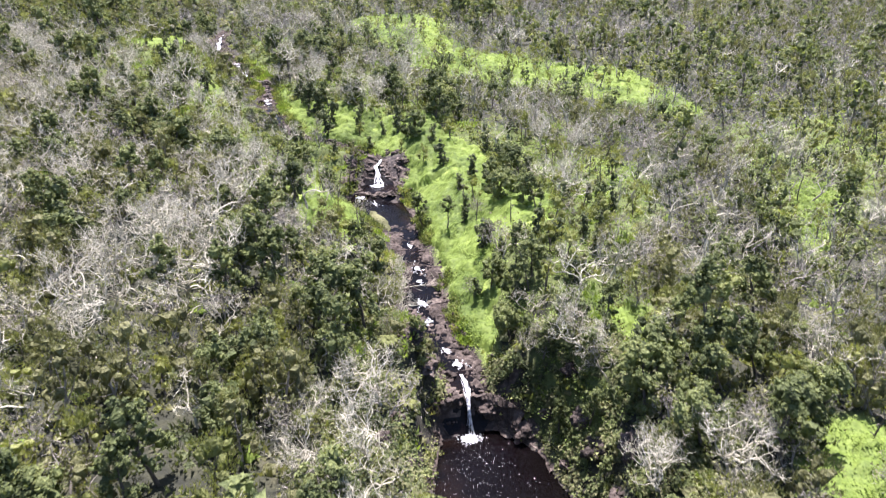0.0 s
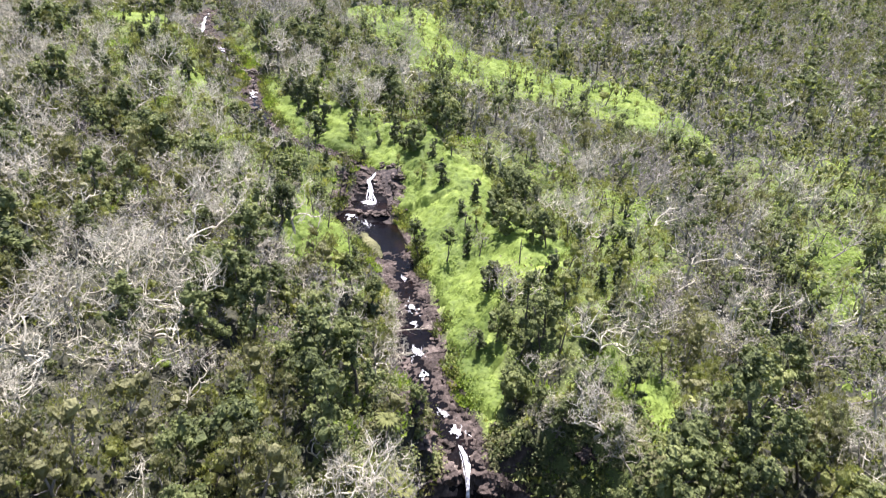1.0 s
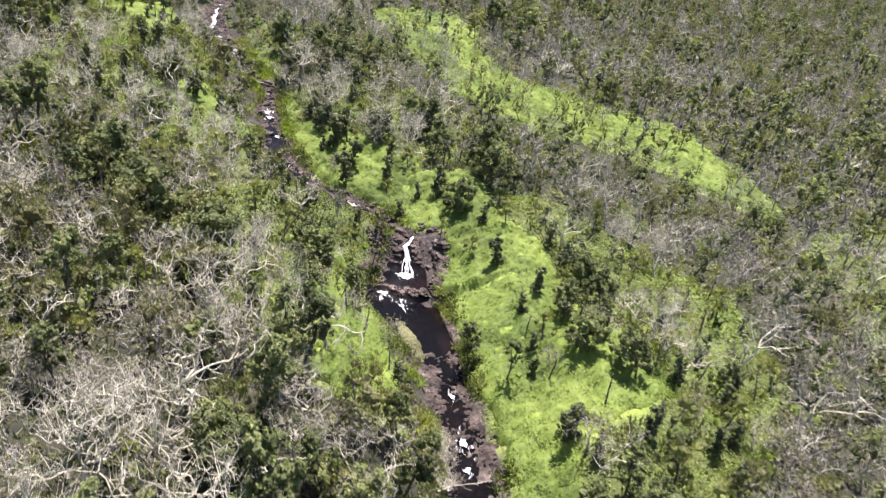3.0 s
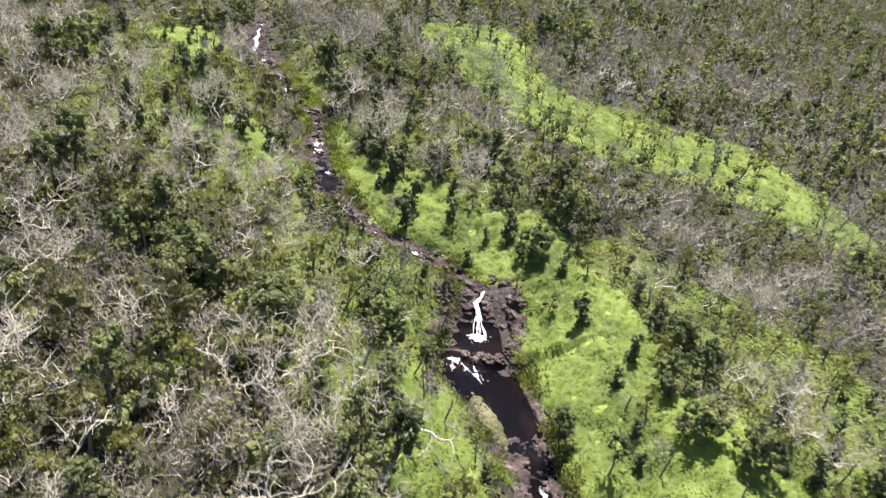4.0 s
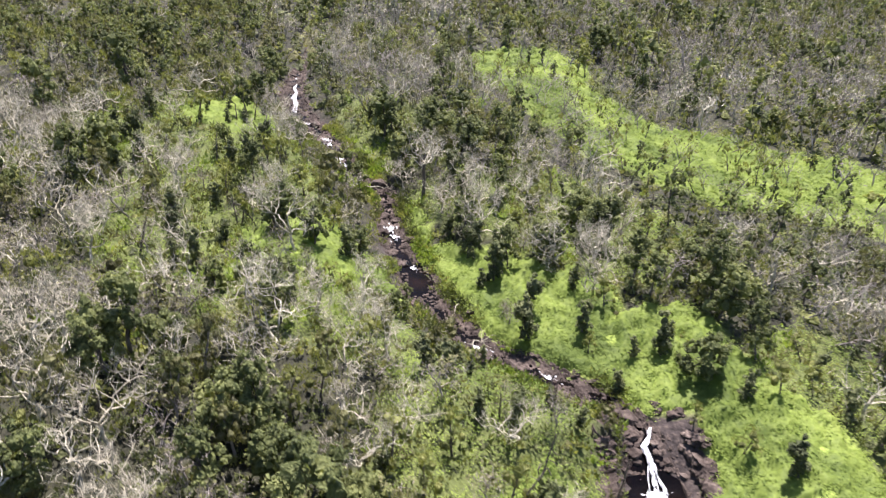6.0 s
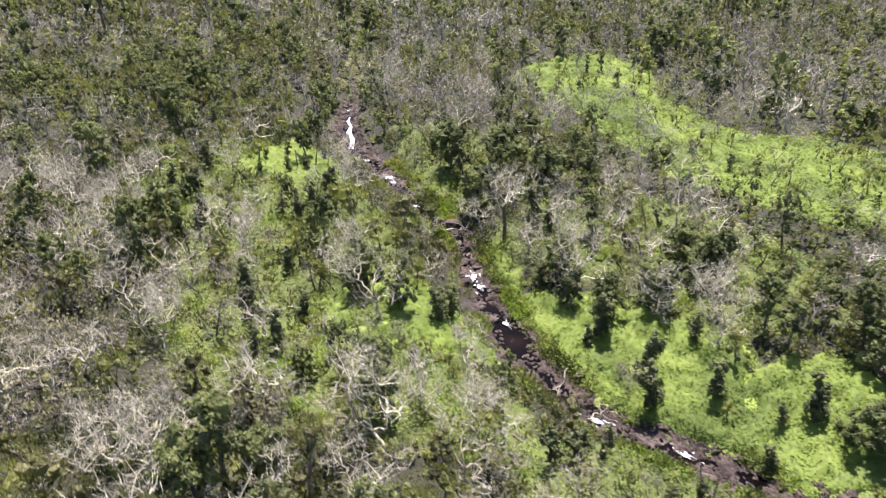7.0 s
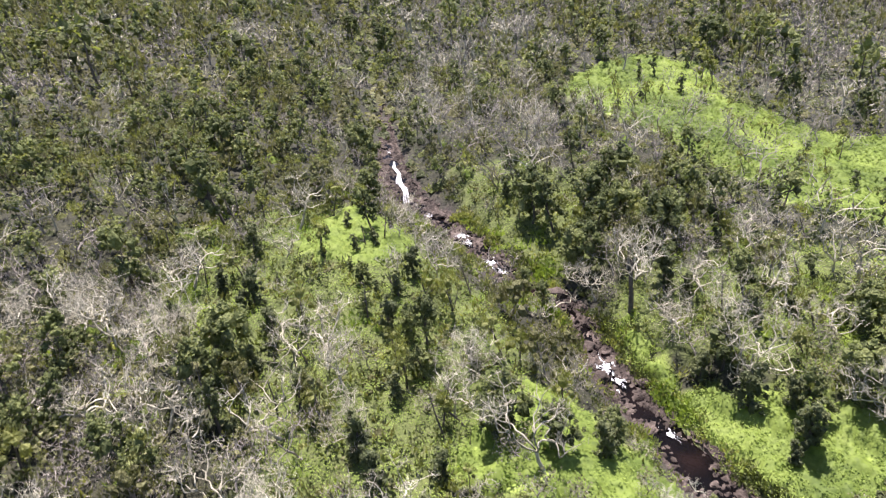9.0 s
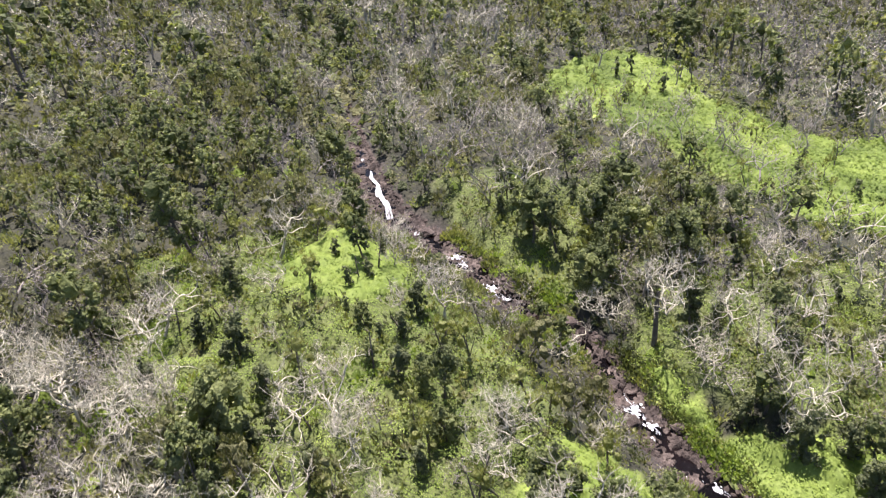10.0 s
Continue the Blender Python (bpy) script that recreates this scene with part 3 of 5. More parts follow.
RAPIDS = [(1.7, 56.2, 0.9), (0.4, 58.4, 0.5), (-1.7, 63.2, 0.6), (-2.5, 66.6, 1.0), (-2.9, 71.5, 0.5), (-3.3, 74.6, 0.8), (-4.5, 80, 0.5), (-12.7, 95.2, 1.0), (-10.4, 93.6, 0.6),
          (-18.6, 109.8, 0.7), (-25.2, 113.3, 1.0), (-35.8, 134.3, 0.8), (-36.5, 136.2, 1.1), (-33.0, 127.5, 0.5), (-45.0, 153.0, 0.5), (-46.2, 155.0, 1.0), (-49.6, 161.4, 1.0), (-48.6, 159.6, 0.6), (-53.9, 166.6, 0.7), (-57.0, 184.5, 0.4), (-60.2, 187.5, 0.5)]


def flake(r, c, along, across, long, wide):
    """One torn flake of foam: a low ragged cone."""
    n = 11
    an = np.arange(n) * 6.283 / n
    rr = 1 + 0.4 * r.normal(size=n)
    ring = c + np.outer(np.cos(an) * long * rr, [along[0], along[1], 0.0]) + np.outer(np.sin(an) * wide * rr, [across[0], across[1], 0])
    ring[:, 2] -= 0.05
    return np.vstack([ring, c + (0, 0, 0.05)]), np.array([(t, (t + 1) % n, n) for t in range(n)])


for i, (x, y, w) in enumerate(RAPIDS):
    j = int(np.argmin(np.hypot(mid[:, 0] - x, mid[:, 1] - y)))
    r = np.random.default_rng(30 + i)
    bits = []
    for _ in range(int(3 + 4 * w)):
        # a thread of white water that follows the current round the stones
        a0, lane, n = r.normal() * w * 1.1, r.normal() * w * 0.5, 6
        a = a0 + np.linspace(-0.5, 0.5, n) * r.uniform(0.25, 1.0) * (0.4 + w)
        q = lane + np.cumsum(r.normal(size=n) * 0.09)
        p = np.stack([x + tng[j, 0] * a + nrm[j, 0] * q, y + tng[j, 1] * a + nrm[j, 1] * q, mid[j, 2] + 0.14 + 0.07 * a + r.uniform(0, 0.05)], 1)
        bits.append(ribbon(p, np.broadcast_to(np.array([nrm[j, 0], nrm[j, 1], 0.0]), (n, 3)), r.uniform(0.010, 0.04) * np.array([0.3, 0.9, 1.1, 0.8, 0.9, 0.2])))
    for k in range(int(8 + 16 * w)):
        # torn patches, the largest in the middle
        out = (k / (8 + 16 * w)) ** 0.7
        a, q = r.normal() * w * 0.9 * out, r.normal() * w * 0.6 * out
        size = (0.34 - 0.26 * out) * (0.35 + 0.65 * w) * r.uniform(0.6, 1.2)
        c = np.array([x + tng[j, 0] * a + nrm[j, 0] * q, y + tng[j, 1] * a + nrm[j, 1] * q, mid[j, 2] + 0.17 + 0.05 * a])
        bits.append(flake(r, c, tng[j], nrm[j], size, size * r.uniform(0.35, 0.8)))
    tagged(new("white_water", build("white_water", [(*merge(bits), FOAM)], True)), "patch of white water breaking over stones in the stream", "rapids", kind="stuff")


def splash(x, y, z, rad, seed):
    """The foam where a fall meets its pool: a bright heart and torn flakes that drift outwards."""
    r = np.random.default_rng(seed)
    bits = []
    for _ in range(int(230 * rad)):
        a, q = r.uniform(0, 6.283), abs(r.normal()) * 0.45
        c = np.array([x + math.cos(a) * q * rad, y + math.sin(a) * q * rad * 0.7 - 0.2, z + 0.06 + 0.22 * math.exp(-6 * q)])
        s = r.uniform(0.05, 0.26) * (1.3 - min(q, 1))
        bits.append(flake(r, c, (math.cos(a), math.sin(a)), (-math.sin(a), math.cos(a)), s, s * 0.6))
    return tagged(new("splash", build("splash", [(*merge(bits), FOAM)], True)), "bright torn foam at the foot of a waterfall", "foam", kind="stuff")


splash(2.6, 49.8, 0.5, 1.9, 4)
splash(-10.4, 99.2, 8.9, 1.3, 5)


# white flecks modelled for sun glints and drifting foam on the lower pool
dr = np.random.default_rng(55)
bits = []
for _ in range(300):
    a, q = dr.uniform(-2.6, -0.5), abs(dr.normal()) * 3.4 + 0.8
    c = np.array([2.6 + math.cos(a) * q * 1.1, 49.4 + math.sin(a) * q * 1.6, 0.53])
    if to_stream(c[0], c[1])[0] < to_stream(c[0], c[1])[2] - 0.3:
        t = dr.uniform(0.010, 0.032)
        bits.append(flake(dr, c, (math.cos(a), math.sin(a)), (-math.sin(a), math.cos(a)), t, t * 0.8))
tagged(new("glint_flecks", build("glint_flecks", [(*merge(bits), FOAM)], True)), "small white flecks standing in for sun glints, with some drifting foam, on the dark pool", "foam", kind="stuff")


# ---- boulders ----
def boulder(r, flat, sub=2):
    bm = bmesh.new()
    bmesh.ops.create_icosphere(bm, subdivisions=sub, radius=1.0)
    off = r.uniform(0, 40, 3)
    for v in bm.verts:
        q = Vector(v.co) * 1.1 + Vector(off)
        v.co *= 1 + 0.55 * noise.noise(q) + 0.38 * noise.noise(q * 2.7) + (0.16 * noise.noise(q * 6.5) if sub > 2 else 0)
        v.co.z *= flat
    me = bpy.data.meshes.new("boulder")
    bm.to_mesh(me)
    bm.free()
    me.materials.append(ROCK)
    return me


rock_meshes = [boulder(rng, rng.uniform(0.45, 0.8)) for _ in range(9)]
crag_meshes = [boulder(rng, rng.uniform(0.6, 0.9), 4) for _ in range(6)]
count = 0
for k in range(1400):
    j = rng.integers(138, 430)
    x0, y0, lev, half = mid[j]
    off = rng.choice([-1, 1]) * half * rng.uniform(0.35, 1.35) if rng.random() < 0.8 else half * rng.uniform(-1, 1)
    x, y = x0 + nrm[j, 0] * off, y0 + nrm[j, 1] * off
    if y > 190 or count >= 190 or (y < 50 and abs(off) < half * 0.95) or (86 < y < 102 and abs(off) < half * 0.95):
        continue
    size = float(np.clip(rng.lognormal(-0.95, 0.45), 0.2, 1.1))
    ob = new("boulder", rock_meshes[int(rng.integers(0, 9))])
    ob.location = (x, y, max(float(height(x, y)), lev - 0.1) + size * 0.12)
    ob.scale = (size * rng.uniform(.8, 1.3), size * rng.uniform(.8, 1.3), size)
    ob.rotation_euler = (rng.uniform(-.3, .3), rng.uniform(-.3, .3), rng.uniform(0, 6.28))
    tagged(ob, "weathered dark basalt boulder in the stream bed", "rock", "boulders along the stream")
    count += 1

# larger rock masses: the lip and walls of the falls, the bar between the two upper pools
MASSES = [(-1.8, 52.6, 1.7), (0.2, 51.9, 1.5), (4.6, 52.0, 1.6), (6.6, 51.4, 1.9), (8.4, 50.0, 1.8), (-3.4, 51.2, 1.6), (0.6, 54.6, 1.1), (3.9, 54.9, 1.3), (-1.2, 56.4, 1.2), (3.6, 57.2, 1.0),
          (-6.3, 103.2, 1.1), (-7.6, 105.4, 1.1), (-5.9, 100.6, 0.9), (-14.6, 104.0, 1.1), (-15.0, 101.6, 1.0), (-13.2, 106.0, 0.8), (-9.3, 106.4, 0.8), (-6.3, 97.6, 0.8),
          (-9.1, 95.9, 0.65), (-10.7, 95.7, 0.5), (-8.0, 96.1, 0.75), (-11.7, 96.2, 0.45), (-6.2, 95.2, 0.8), (-10.0, 96.2, 0.5), (-7.1, 96.6, 0.6), (-13.6, 97.2, 0.7)]
for x, y, s in MASSES:
    s = s * 0.78 if y < 60 else s
    ob = new("rock_mass", crag_meshes[int(rng.integers(0, 6))])
    d0, lv0, _, _ = to_stream(np.array(x), np.array(y))
    ob.location = (x, y, max(float(height(x, y)), float(lv0)) - 0.15 * s)
    ob.scale, ob.rotation_euler = (s * rng.uniform(.9, 1.2), s * rng.uniform(.8, 1.1), s * 0.9), (0, 0, rng.uniform(0, 6.28))
    tagged(ob, "large rough dark basalt outcrop beside a waterfall", "rock", "rock outcrops at the falls")



def rock_wall(label, cx, cy, rx, ry, a0, a1, z0, z1, seed):
    """A broken rock face that curves round a pool and runs back into the hillside at its top."""
    na, nz = 70, 16
    ang = np.radians(np.linspace(a0, a1, na))
    r = np.random.default_rng(seed)
    off = r.uniform(0, 50)
    v = np.zeros((na, nz, 3))
    for i, a in enumerate(ang):
        ca, sa = math.cos(a), math.sin(a)
        back = float(height(cx + ca * (rx + 2.2), cy + sa * (ry + 2.2)))
        top = max(z0 + 0.5, min(z1, back + 0.25))
        for k in range(nz):
            u = k / (nz - 4)
            z = z0 - 0.5 + (top - z0 + 0.5) * min(u, 1)
            q = Vector((ca * rx * 0.9 + off, sa * ry * 0.9, z * 1.3))
            lump = 0.5 * noise.noise(q * 0.8) + 0.4 * abs(noise.noise(q * 1.9)) + 0.22 * noise.noise(q * 4.5)
            out = 0.35 * min(u, 1) ** 2 + lump + max(0.0, u - 1) * 9.0
            if u > 1:
                z += 0.25 * noise.noise(q * 2.3)
                z += (float(height(cx + ca * (rx + out), cy + sa * (ry + out))) - 0.1 - z) * min(1.0, (u - 1) * 4)
            v[i, k] = cx + ca * (rx + out), cy + sa * (ry + out), z
    k0 = (np.arange(na - 1)[:, None] * nz + np.arange(nz - 1)).ravel()
    f = np.concatenate([np.stack([k0, k0 + nz, k0 + nz + 1], 1), np.stack([k0, k0 + nz + 1, k0 + 1], 1)])
    tagged(new("cliff", build("cliff", [(v.reshape(-1, 3), f, ROCK)])), label, "cliff", "cliffs round the pools")


rock_wall("broken brown-black basalt cliff behind the lower waterfall", 2.9, 46.2, 5.4, 5.2, 38, 150, 0.5, 4.0, 61)
rock_wall("broken dark basalt wall beside the upper waterfall", -10.3, 99.3, 3.3, 3.9, -35, 68, 8.9, 11.3, 62)
rock_wall("broken dark basalt wall under the bushes by the upper waterfall", -10.6, 99.3, 3.2, 3.9, 112, 205, 8.9, 11.3, 63)

# a low grassy bar in the second pool
bar_n = 40
bs, bt = np.meshgrid(np.linspace(0, 1, bar_n), np.linspace(-1, 1, 13))
bx, by = -10.9 + 3.4 * bs, 91.3 - 7.2 * bs
wide = 1.05 * np.sin(np.clip(bs, 0.02, 0.98) * math.pi) ** 0.6
bz = 7.55 + 0.55 * (1 - bt**2) * np.sin(bs * math.pi) ** 0.5 + 0.12 * wave(bx * 3, by * 3, 3.0, 12)
bv = np.stack([bx + bt * wide * 0.9, by + bt * wide * 0.43, bz], -1).reshape(-1, 3)
bk = (np.arange(12)[:, None] * bar_n + np.arange(bar_n - 1)).ravel()
bf = np.concatenate([np.stack([bk, bk + 1, bk + bar_n + 1], 1), np.stack([bk, bk + bar_n + 1, bk + bar_n], 1)])
tagged(new("gravel_bar", build("gravel_bar", [(bv, bf, LEAF_OLIVE)], True)), "low gravel bar overgrown with olive grass in the pool", "gravel bar")

# rough rock and bushes on the walls of the lower gorge
for k in range(26):
    j = int(rng.integers(137, 180))
    x0, y0, lev, half = mid[j]
    if y0 > 53:
        continue
    sd = rng.choice([-1, 1])
    off = sd * (half + rng.uniform(-0.2, 4.0))
    x, y = x0 + nrm[j, 0] * off, y0 + nrm[j, 1] * off
    s = rng.uniform(0.7, 1.5)
    ob = new("rock_mass", crag_meshes[int(rng.integers(0, 6))])
    ob.location = (x, y, float(height(x, y)) - 0.1)
    ob.scale, ob.rotation_euler = (s, s * 0.8, s), (rng.uniform(-.6, .6), rng.uniform(-.6, .6), rng.uniform(0, 6.28))
    tagged(ob, "rough dark basalt outcrop on the gorge wall", "rock", "rock outcrops of the gorge")

# smaller stones, too many to count
sr = np.random.default_rng(17)
J = sr.integers(138, 430, 2600)
off = mid[J, 3] * sr.choice([-1, 1], 2600) * sr.uniform(0.1, 1, 2600) ** 0.5 * 1.2
sx, sy = mid[J, 0] + nrm[J, 0] * off, mid[J, 1] + nrm[J, 1] * off
calm = (sy < 50) | ((sy > 86) & (sy < 101))
keep = (sy < 200) & ~(calm & (np.abs(off) < mid[J, 3] * 0.95))
sx, sy, sl = sx[keep], sy[keep], mid[J, 2][keep]
v0, f0 = CORE
shapes = [(v0 * (1 + 0.25 * np.sin(v0[:, :1] * 3 + q) * np.cos(v0[:, 1:2] * 4 - q)) * (1, 0.8, 0.55), f0) for q in range(5)]
at = np.stack([sx, sy, np.maximum(height(sx, sy), sl - 0.05)], 1)
pick, sc, tn = sr.integers(0, 5, len(sx)), np.clip(sr.lognormal(-1.6, 0.5, len(sx)), 0.08, 0.6), sr.uniform(0, 6.28, len(sx))
tagged(new("rubble", build("rubble", [(*placed(s, at[pick == q], tn[pick == q], sc[pick == q]), ROCK) for q, s in enumerate(shapes)])), "dark broken basalt rubble along the stream bed", "stones", kind="stuff")

# ---- where the trees stand ----
def in_view(x, y, m=0.0):
    left = np.interp(y, [20, 128, 180, 266, 400], [-42, -106, -150, -195, -280]) - m
    right = np.interp(y, [20, 320, 600], [34, 222, 385]) + m
    far = np.where(x < 10, 296, 296 + (x - 10) * 0.86)
    return (x > left) & (x < right) & (y > 22) & (y < far)


def beside(x, y):
    """The strip of forest beneath and behind the flight, outside the view ahead."""
    u = np.clip((x * -56 + y * 95) / (56**2 + 95**2), -0.4, 1)
    return (np.hypot(x + 56 * u, y - 95 * u) < 62) & (y > -40)


def scatter(y0, y1, cell, seed):
    r = np.random.default_rng(seed)
    X, Y = np.meshgrid(np.arange(-240, 390, cell), np.arange(y0, y1, cell))
    X, Y = (X + r.uniform(-.46, .46, X.shape) * cell).ravel(), (Y + r.uniform(-.46, .46, Y.shape) * cell).ravel()
    keep = (in_view(X, Y) | beside(X, Y)) & (Y >= y0) & (Y < y1)
    return X[keep], Y[keep]


def tree_like(wood, crown, woodmat, crownmat, extra=None, boughs=None):
    return dict(wood=wood, crown=crown, wm=woodmat, cm=crownmat, extra=extra, boughs=boughs)


KINDS = {}
tr = np.random.default_rng(21)
for lod, lobes, count, card, n in (("near", 10, 940, 0.14, 6), ("middle", 7, 260, 0.235, 5), ("far", 5, 80, 0.42, 4)):
    KINDS["green", lod] = [tree_like(*leafy_tree(tr, tr.uniform(4.2, 6.8), tr.uniform(1.15, 1.75), lobes, count, card), BARK, LEAF_GREEN) for _ in range(n)]
    KINDS["olive", lod] = [tree_like(*leafy_tree(tr, tr.uniform(3.8, 5.8), tr.uniform(1.2, 1.7), lobes, count, card * 1.1, False, True), TWIG, LEAF_OLIVE) for _ in range(n)]
    KINDS["light", lod] = [tree_like(*leafy_tree(tr, tr.uniform(3.2, 4.8), tr.uniform(0.95, 1.4), lobes * 2 // 3, count * 2 // 3, card, False, lod != "far"), BARK, LEAF_LIGHT) for _ in range(n)]
    KINDS["shrub", lod] = [tree_like(*leafy_tree(tr, 3.4, tr.uniform(0.85, 1.2), lobes * 2 // 3, count * 2 // 3, card, True), BARK, LEAF_DARK) for _ in range(n)]
    for key, hh, tk, m in (("bone", (4.8, 6.8), 0.88, BONE), ("twiggy", (3.6, 5.6), 0.62, TWIG)):
        out = []
        for _ in range(n):
            h = tr.uniform(*hh)
            order = {"near": 3 if key == "bone" else 2, "middle": 2, "far": 1}[lod]
            twigs = {"near": 340 if key == "bone" else 300, "middle": 140 if key == "bone" else 135, "far": 68}[lod]
            thick = tk * {"near": 1.0, "middle": 0.9 if key == "bone" else 1.15, "far": 1.25}[lod]
            w, tw, lv, bg = bare_tree(tr, h, h * tr.uniform(0.42, 0.6), order, twigs, thick, 3, {"near": 60, "middle": 25, "far": 8}[lod] if key == "twiggy" else 0)
            out.append(tree_like(w, tw, m, m, lv, bg))
        KINDS[key, lod] = out

# the grandest bare trees: wide domes that fork once more
grand = []
for _ in range(4):
    w, tw, lv, bg = bare_tree(tr, 7.0, 4.0, 4, 620, 0.80, 3)
    grand.append(tree_like(w, tw, BONE, BONE, lv, bg))
KINDS["bone", "near"] += grand

LABELS = {
    "green": ("broadleaf_tree", "rainforest tree with a dense rounded crown of dark green leaves", "tree", "green trees of the forest"),
    "olive": ("olive_tree", "small forest tree with a thin dull olive-green crown", "tree", "olive-green trees of the forest"),
    "light": ("young_tree", "slender young tree with light yellow-green upright leaves", "tree", "light green young trees"),
    "shrub": ("upright_shrub", "narrow upright dark green shrub standing among ferns", "shrub", "dark shrubs of the clearings"),
    "bone": ("bare_tree", "leafless tree with crooked pale grey lichen-covered branches", "dead tree", "bare pale trees of the forest"),
    "twiggy": ("twiggy_tree", "nearly leafless grey-brown tree with a haze of fine twigs", "tree", "twiggy grey trees of the forest"),
}
made = {}
for kind in LABELS:
    name, label, cat, group = LABELS[kind]
    for i, t in enumerate(KINDS[kind, "near"]):
        cr = [(t["crown"][0], t["crown"][1], t["cm"])]
        if t["extra"]:
            cr.append((*t["extra"], LEAF_OLIVE))
        wood = t["boughs"] if kind == "bone" else [t["wood"]]
        made[kind, i] = ([build("trunk" if n == 0 else "bough", [(*q, t["wm"])], True) for n, q in enumerate(wood)], build("crown", cr))


def stand(kind, i, x, y, scale, turn, sink=0.0):
    """One tree as a thing of its own: an Empty at its foot, with trunk and crown."""
    name, label, cat, group = LABELS[kind]
    e = new(name)
    e.location, e.scale, e.rotation_euler = (x, y, float(height(x, y)) - sink), (scale,) * 3, (0, 0, turn)
    tagged(e, label, cat, group)
    a, b = made[kind, i]
    for n, me in enumerate(a):
        part("bough" if n else "trunk", me, e)
    if kind in ("bone", "twiggy"):
        tagged(part("twig_crown", b, e), kind="stuff")
    else:
        part("crown", b, e)
    return e


def from_route(x, y):
    """Distance on the plan from the strip of forest that lies nearest to the flight."""
    u = np.clip(((x - 0) * -52 + (y - 42) * 88) / (52**2 + 88**2), 0, 1)
    return np.hypot(x + 52 * u, y - 42 - 88 * u)


# open ground, water and clearings stay free of forest trees
TAKEN = []          # x, y, radius kept free round the trees set by hand


def choose(X, Y, seed):
    """The kind of tree for each spot, '' for none."""
    r = np.random.default_rng(seed)
    d, lev, half, side = to_stream(X, Y)
    clear = clearing(X, Y)
    u = r.random(len(X))
    grey = 0.46 + 0.22 * wave(X, Y, 26, 11) + 0.10 * wave(X, Y, 90, 12)
    grey += np.where((Y > 185) & (X > 5), 0.12, 0.0)
    grey += 0.34 * near_any(DRY_NEAR, X, Y, 6.0) + 0.42 * near_any(DRY_FAR, X, Y, 11.0) - np.where((X < -70) & (Y > 140), 0.12, 0.0) - 0.32 * near_any(LUSH, X, Y, np.where(Y > 150, 8.5, 6.0))
    grey = np.clip(grey, 0.06, 0.92)
    k = np.where(u < grey * np.where(from_route(X, Y) > 88, np.where((Y > 185) & (X > 5), 0.15, 0.2), 0.38), "bone", np.where(u < grey, "twiggy", np.where(u < grey + (1 - grey) * 0.42, "green", np.where(u < grey + (1 - grey) * 0.80, "olive", "light"))))
    ho = half_open(X, Y)
    k = np.where(ho & (r.random(len(X)) < np.where(inside(HALF_OPEN[0], X, Y) | inside(HALF_OPEN[1], X, Y), 0.9, 0.5)) & ((k == "green") | (k == "olive") | (r.random(len(X)) < 0.25)), "light", k)
    v = r.random(len(X))
    fringe = (clearing(X, Y + 5) | clearing(X + 2, Y + 10) | clearing(X + 3, Y + 15)) & (Y > 125)
    k = np.where(fringe & (v < 0.15), "", k)
    thin = np.zeros(len(X))
    for poly, p in zip(HALF_OPEN, (0.45, 0.7, 0.55, 0.25, 0.4, 0.25, 0.3, 0.4)):
        thin = np.where(inside(poly, X, Y), p, thin)
    part_open = r.random(len(X)) < thin
    k = np.where(part_open, np.where(r.random(len(X)) < 0.36, "shrub", ""), k)
    k = np.where(clear, np.where(v < np.where(Y > 130, 0.10 + 0.09 * wave(X, Y, 22, 15), 0.06 + 0.06 * wave(X, Y, 14, 18)), "shrub", np.where(v < np.where(Y > 130, 0.33, 0.14), "light", np.where(v < np.where(Y > 130, 0.46, 0.18), "twiggy", ""))), k)
    patchy = np.zeros(len(X), bool)
    for q in (2, 3, 4, 5, 8):
        patchy |= inside(CLEARINGS[q], X, Y)
    k = np.where(patchy & (v < 0.46), np.where(v < 0.24, "light", np.where(v < 0.30, "green", np.where(v < 0.41, "twiggy", "bone"))), k)
    k = np.where((d < half + np.where(Y < 55, 0.9, np.where((Y > 148) & (Y < 170), 2.6, np.where(Y > 142, 1.4, 1.9)))) & (Y < 215), "", k)
    for x, y, rad in TAKEN:
        k = np.where(np.hypot(X - x, Y - y) < rad, "", k)
    return k


ZONES = [(22, 180, 2.75, "near", 0, 38), (22, 240, 3.05, "middle", 38, 88), (22, 600, 4.4, "far", 88, 900), (-40, 200, 5.2, "far", 0, 900)]
things = {k: 0 for k in LABELS}
# trees and shrubs that stand out: x, y, height
SHRUBS = [(0.1, 98.4, 4.5), (2.5, 90.7, 3.0), (-20.2, 114.3, 5.5), (5.3, 72.1, 4.3), (3.2, 84.5, 2.9), (4.0, 64.5, 2.7), (12.4, 94.0, 3.9), (7.2, 90.7, 3.6),
          (6.9, 69.7, 2.6), (-7.8, 111.6, 5.0), (2.8, 117.2, 4.2), (-15.0, 115.0, 4.3), (7.2, 104.8, 3.7), (6.8, 88.7, 3.2), (4.3, 93.8, 4.0), (-26.5, 127.6, 5.0),
          (-12.1, 108.5, 2.6), (-53.0, 113.7, 4.5), (-39.7, 121.7, 4.5), (-23.2, 126.7, 4.0), (-20.6, 118.4, 5.0), (-25.1, 122.0, 2.8), (-15.4, 121.3, 3.5)]
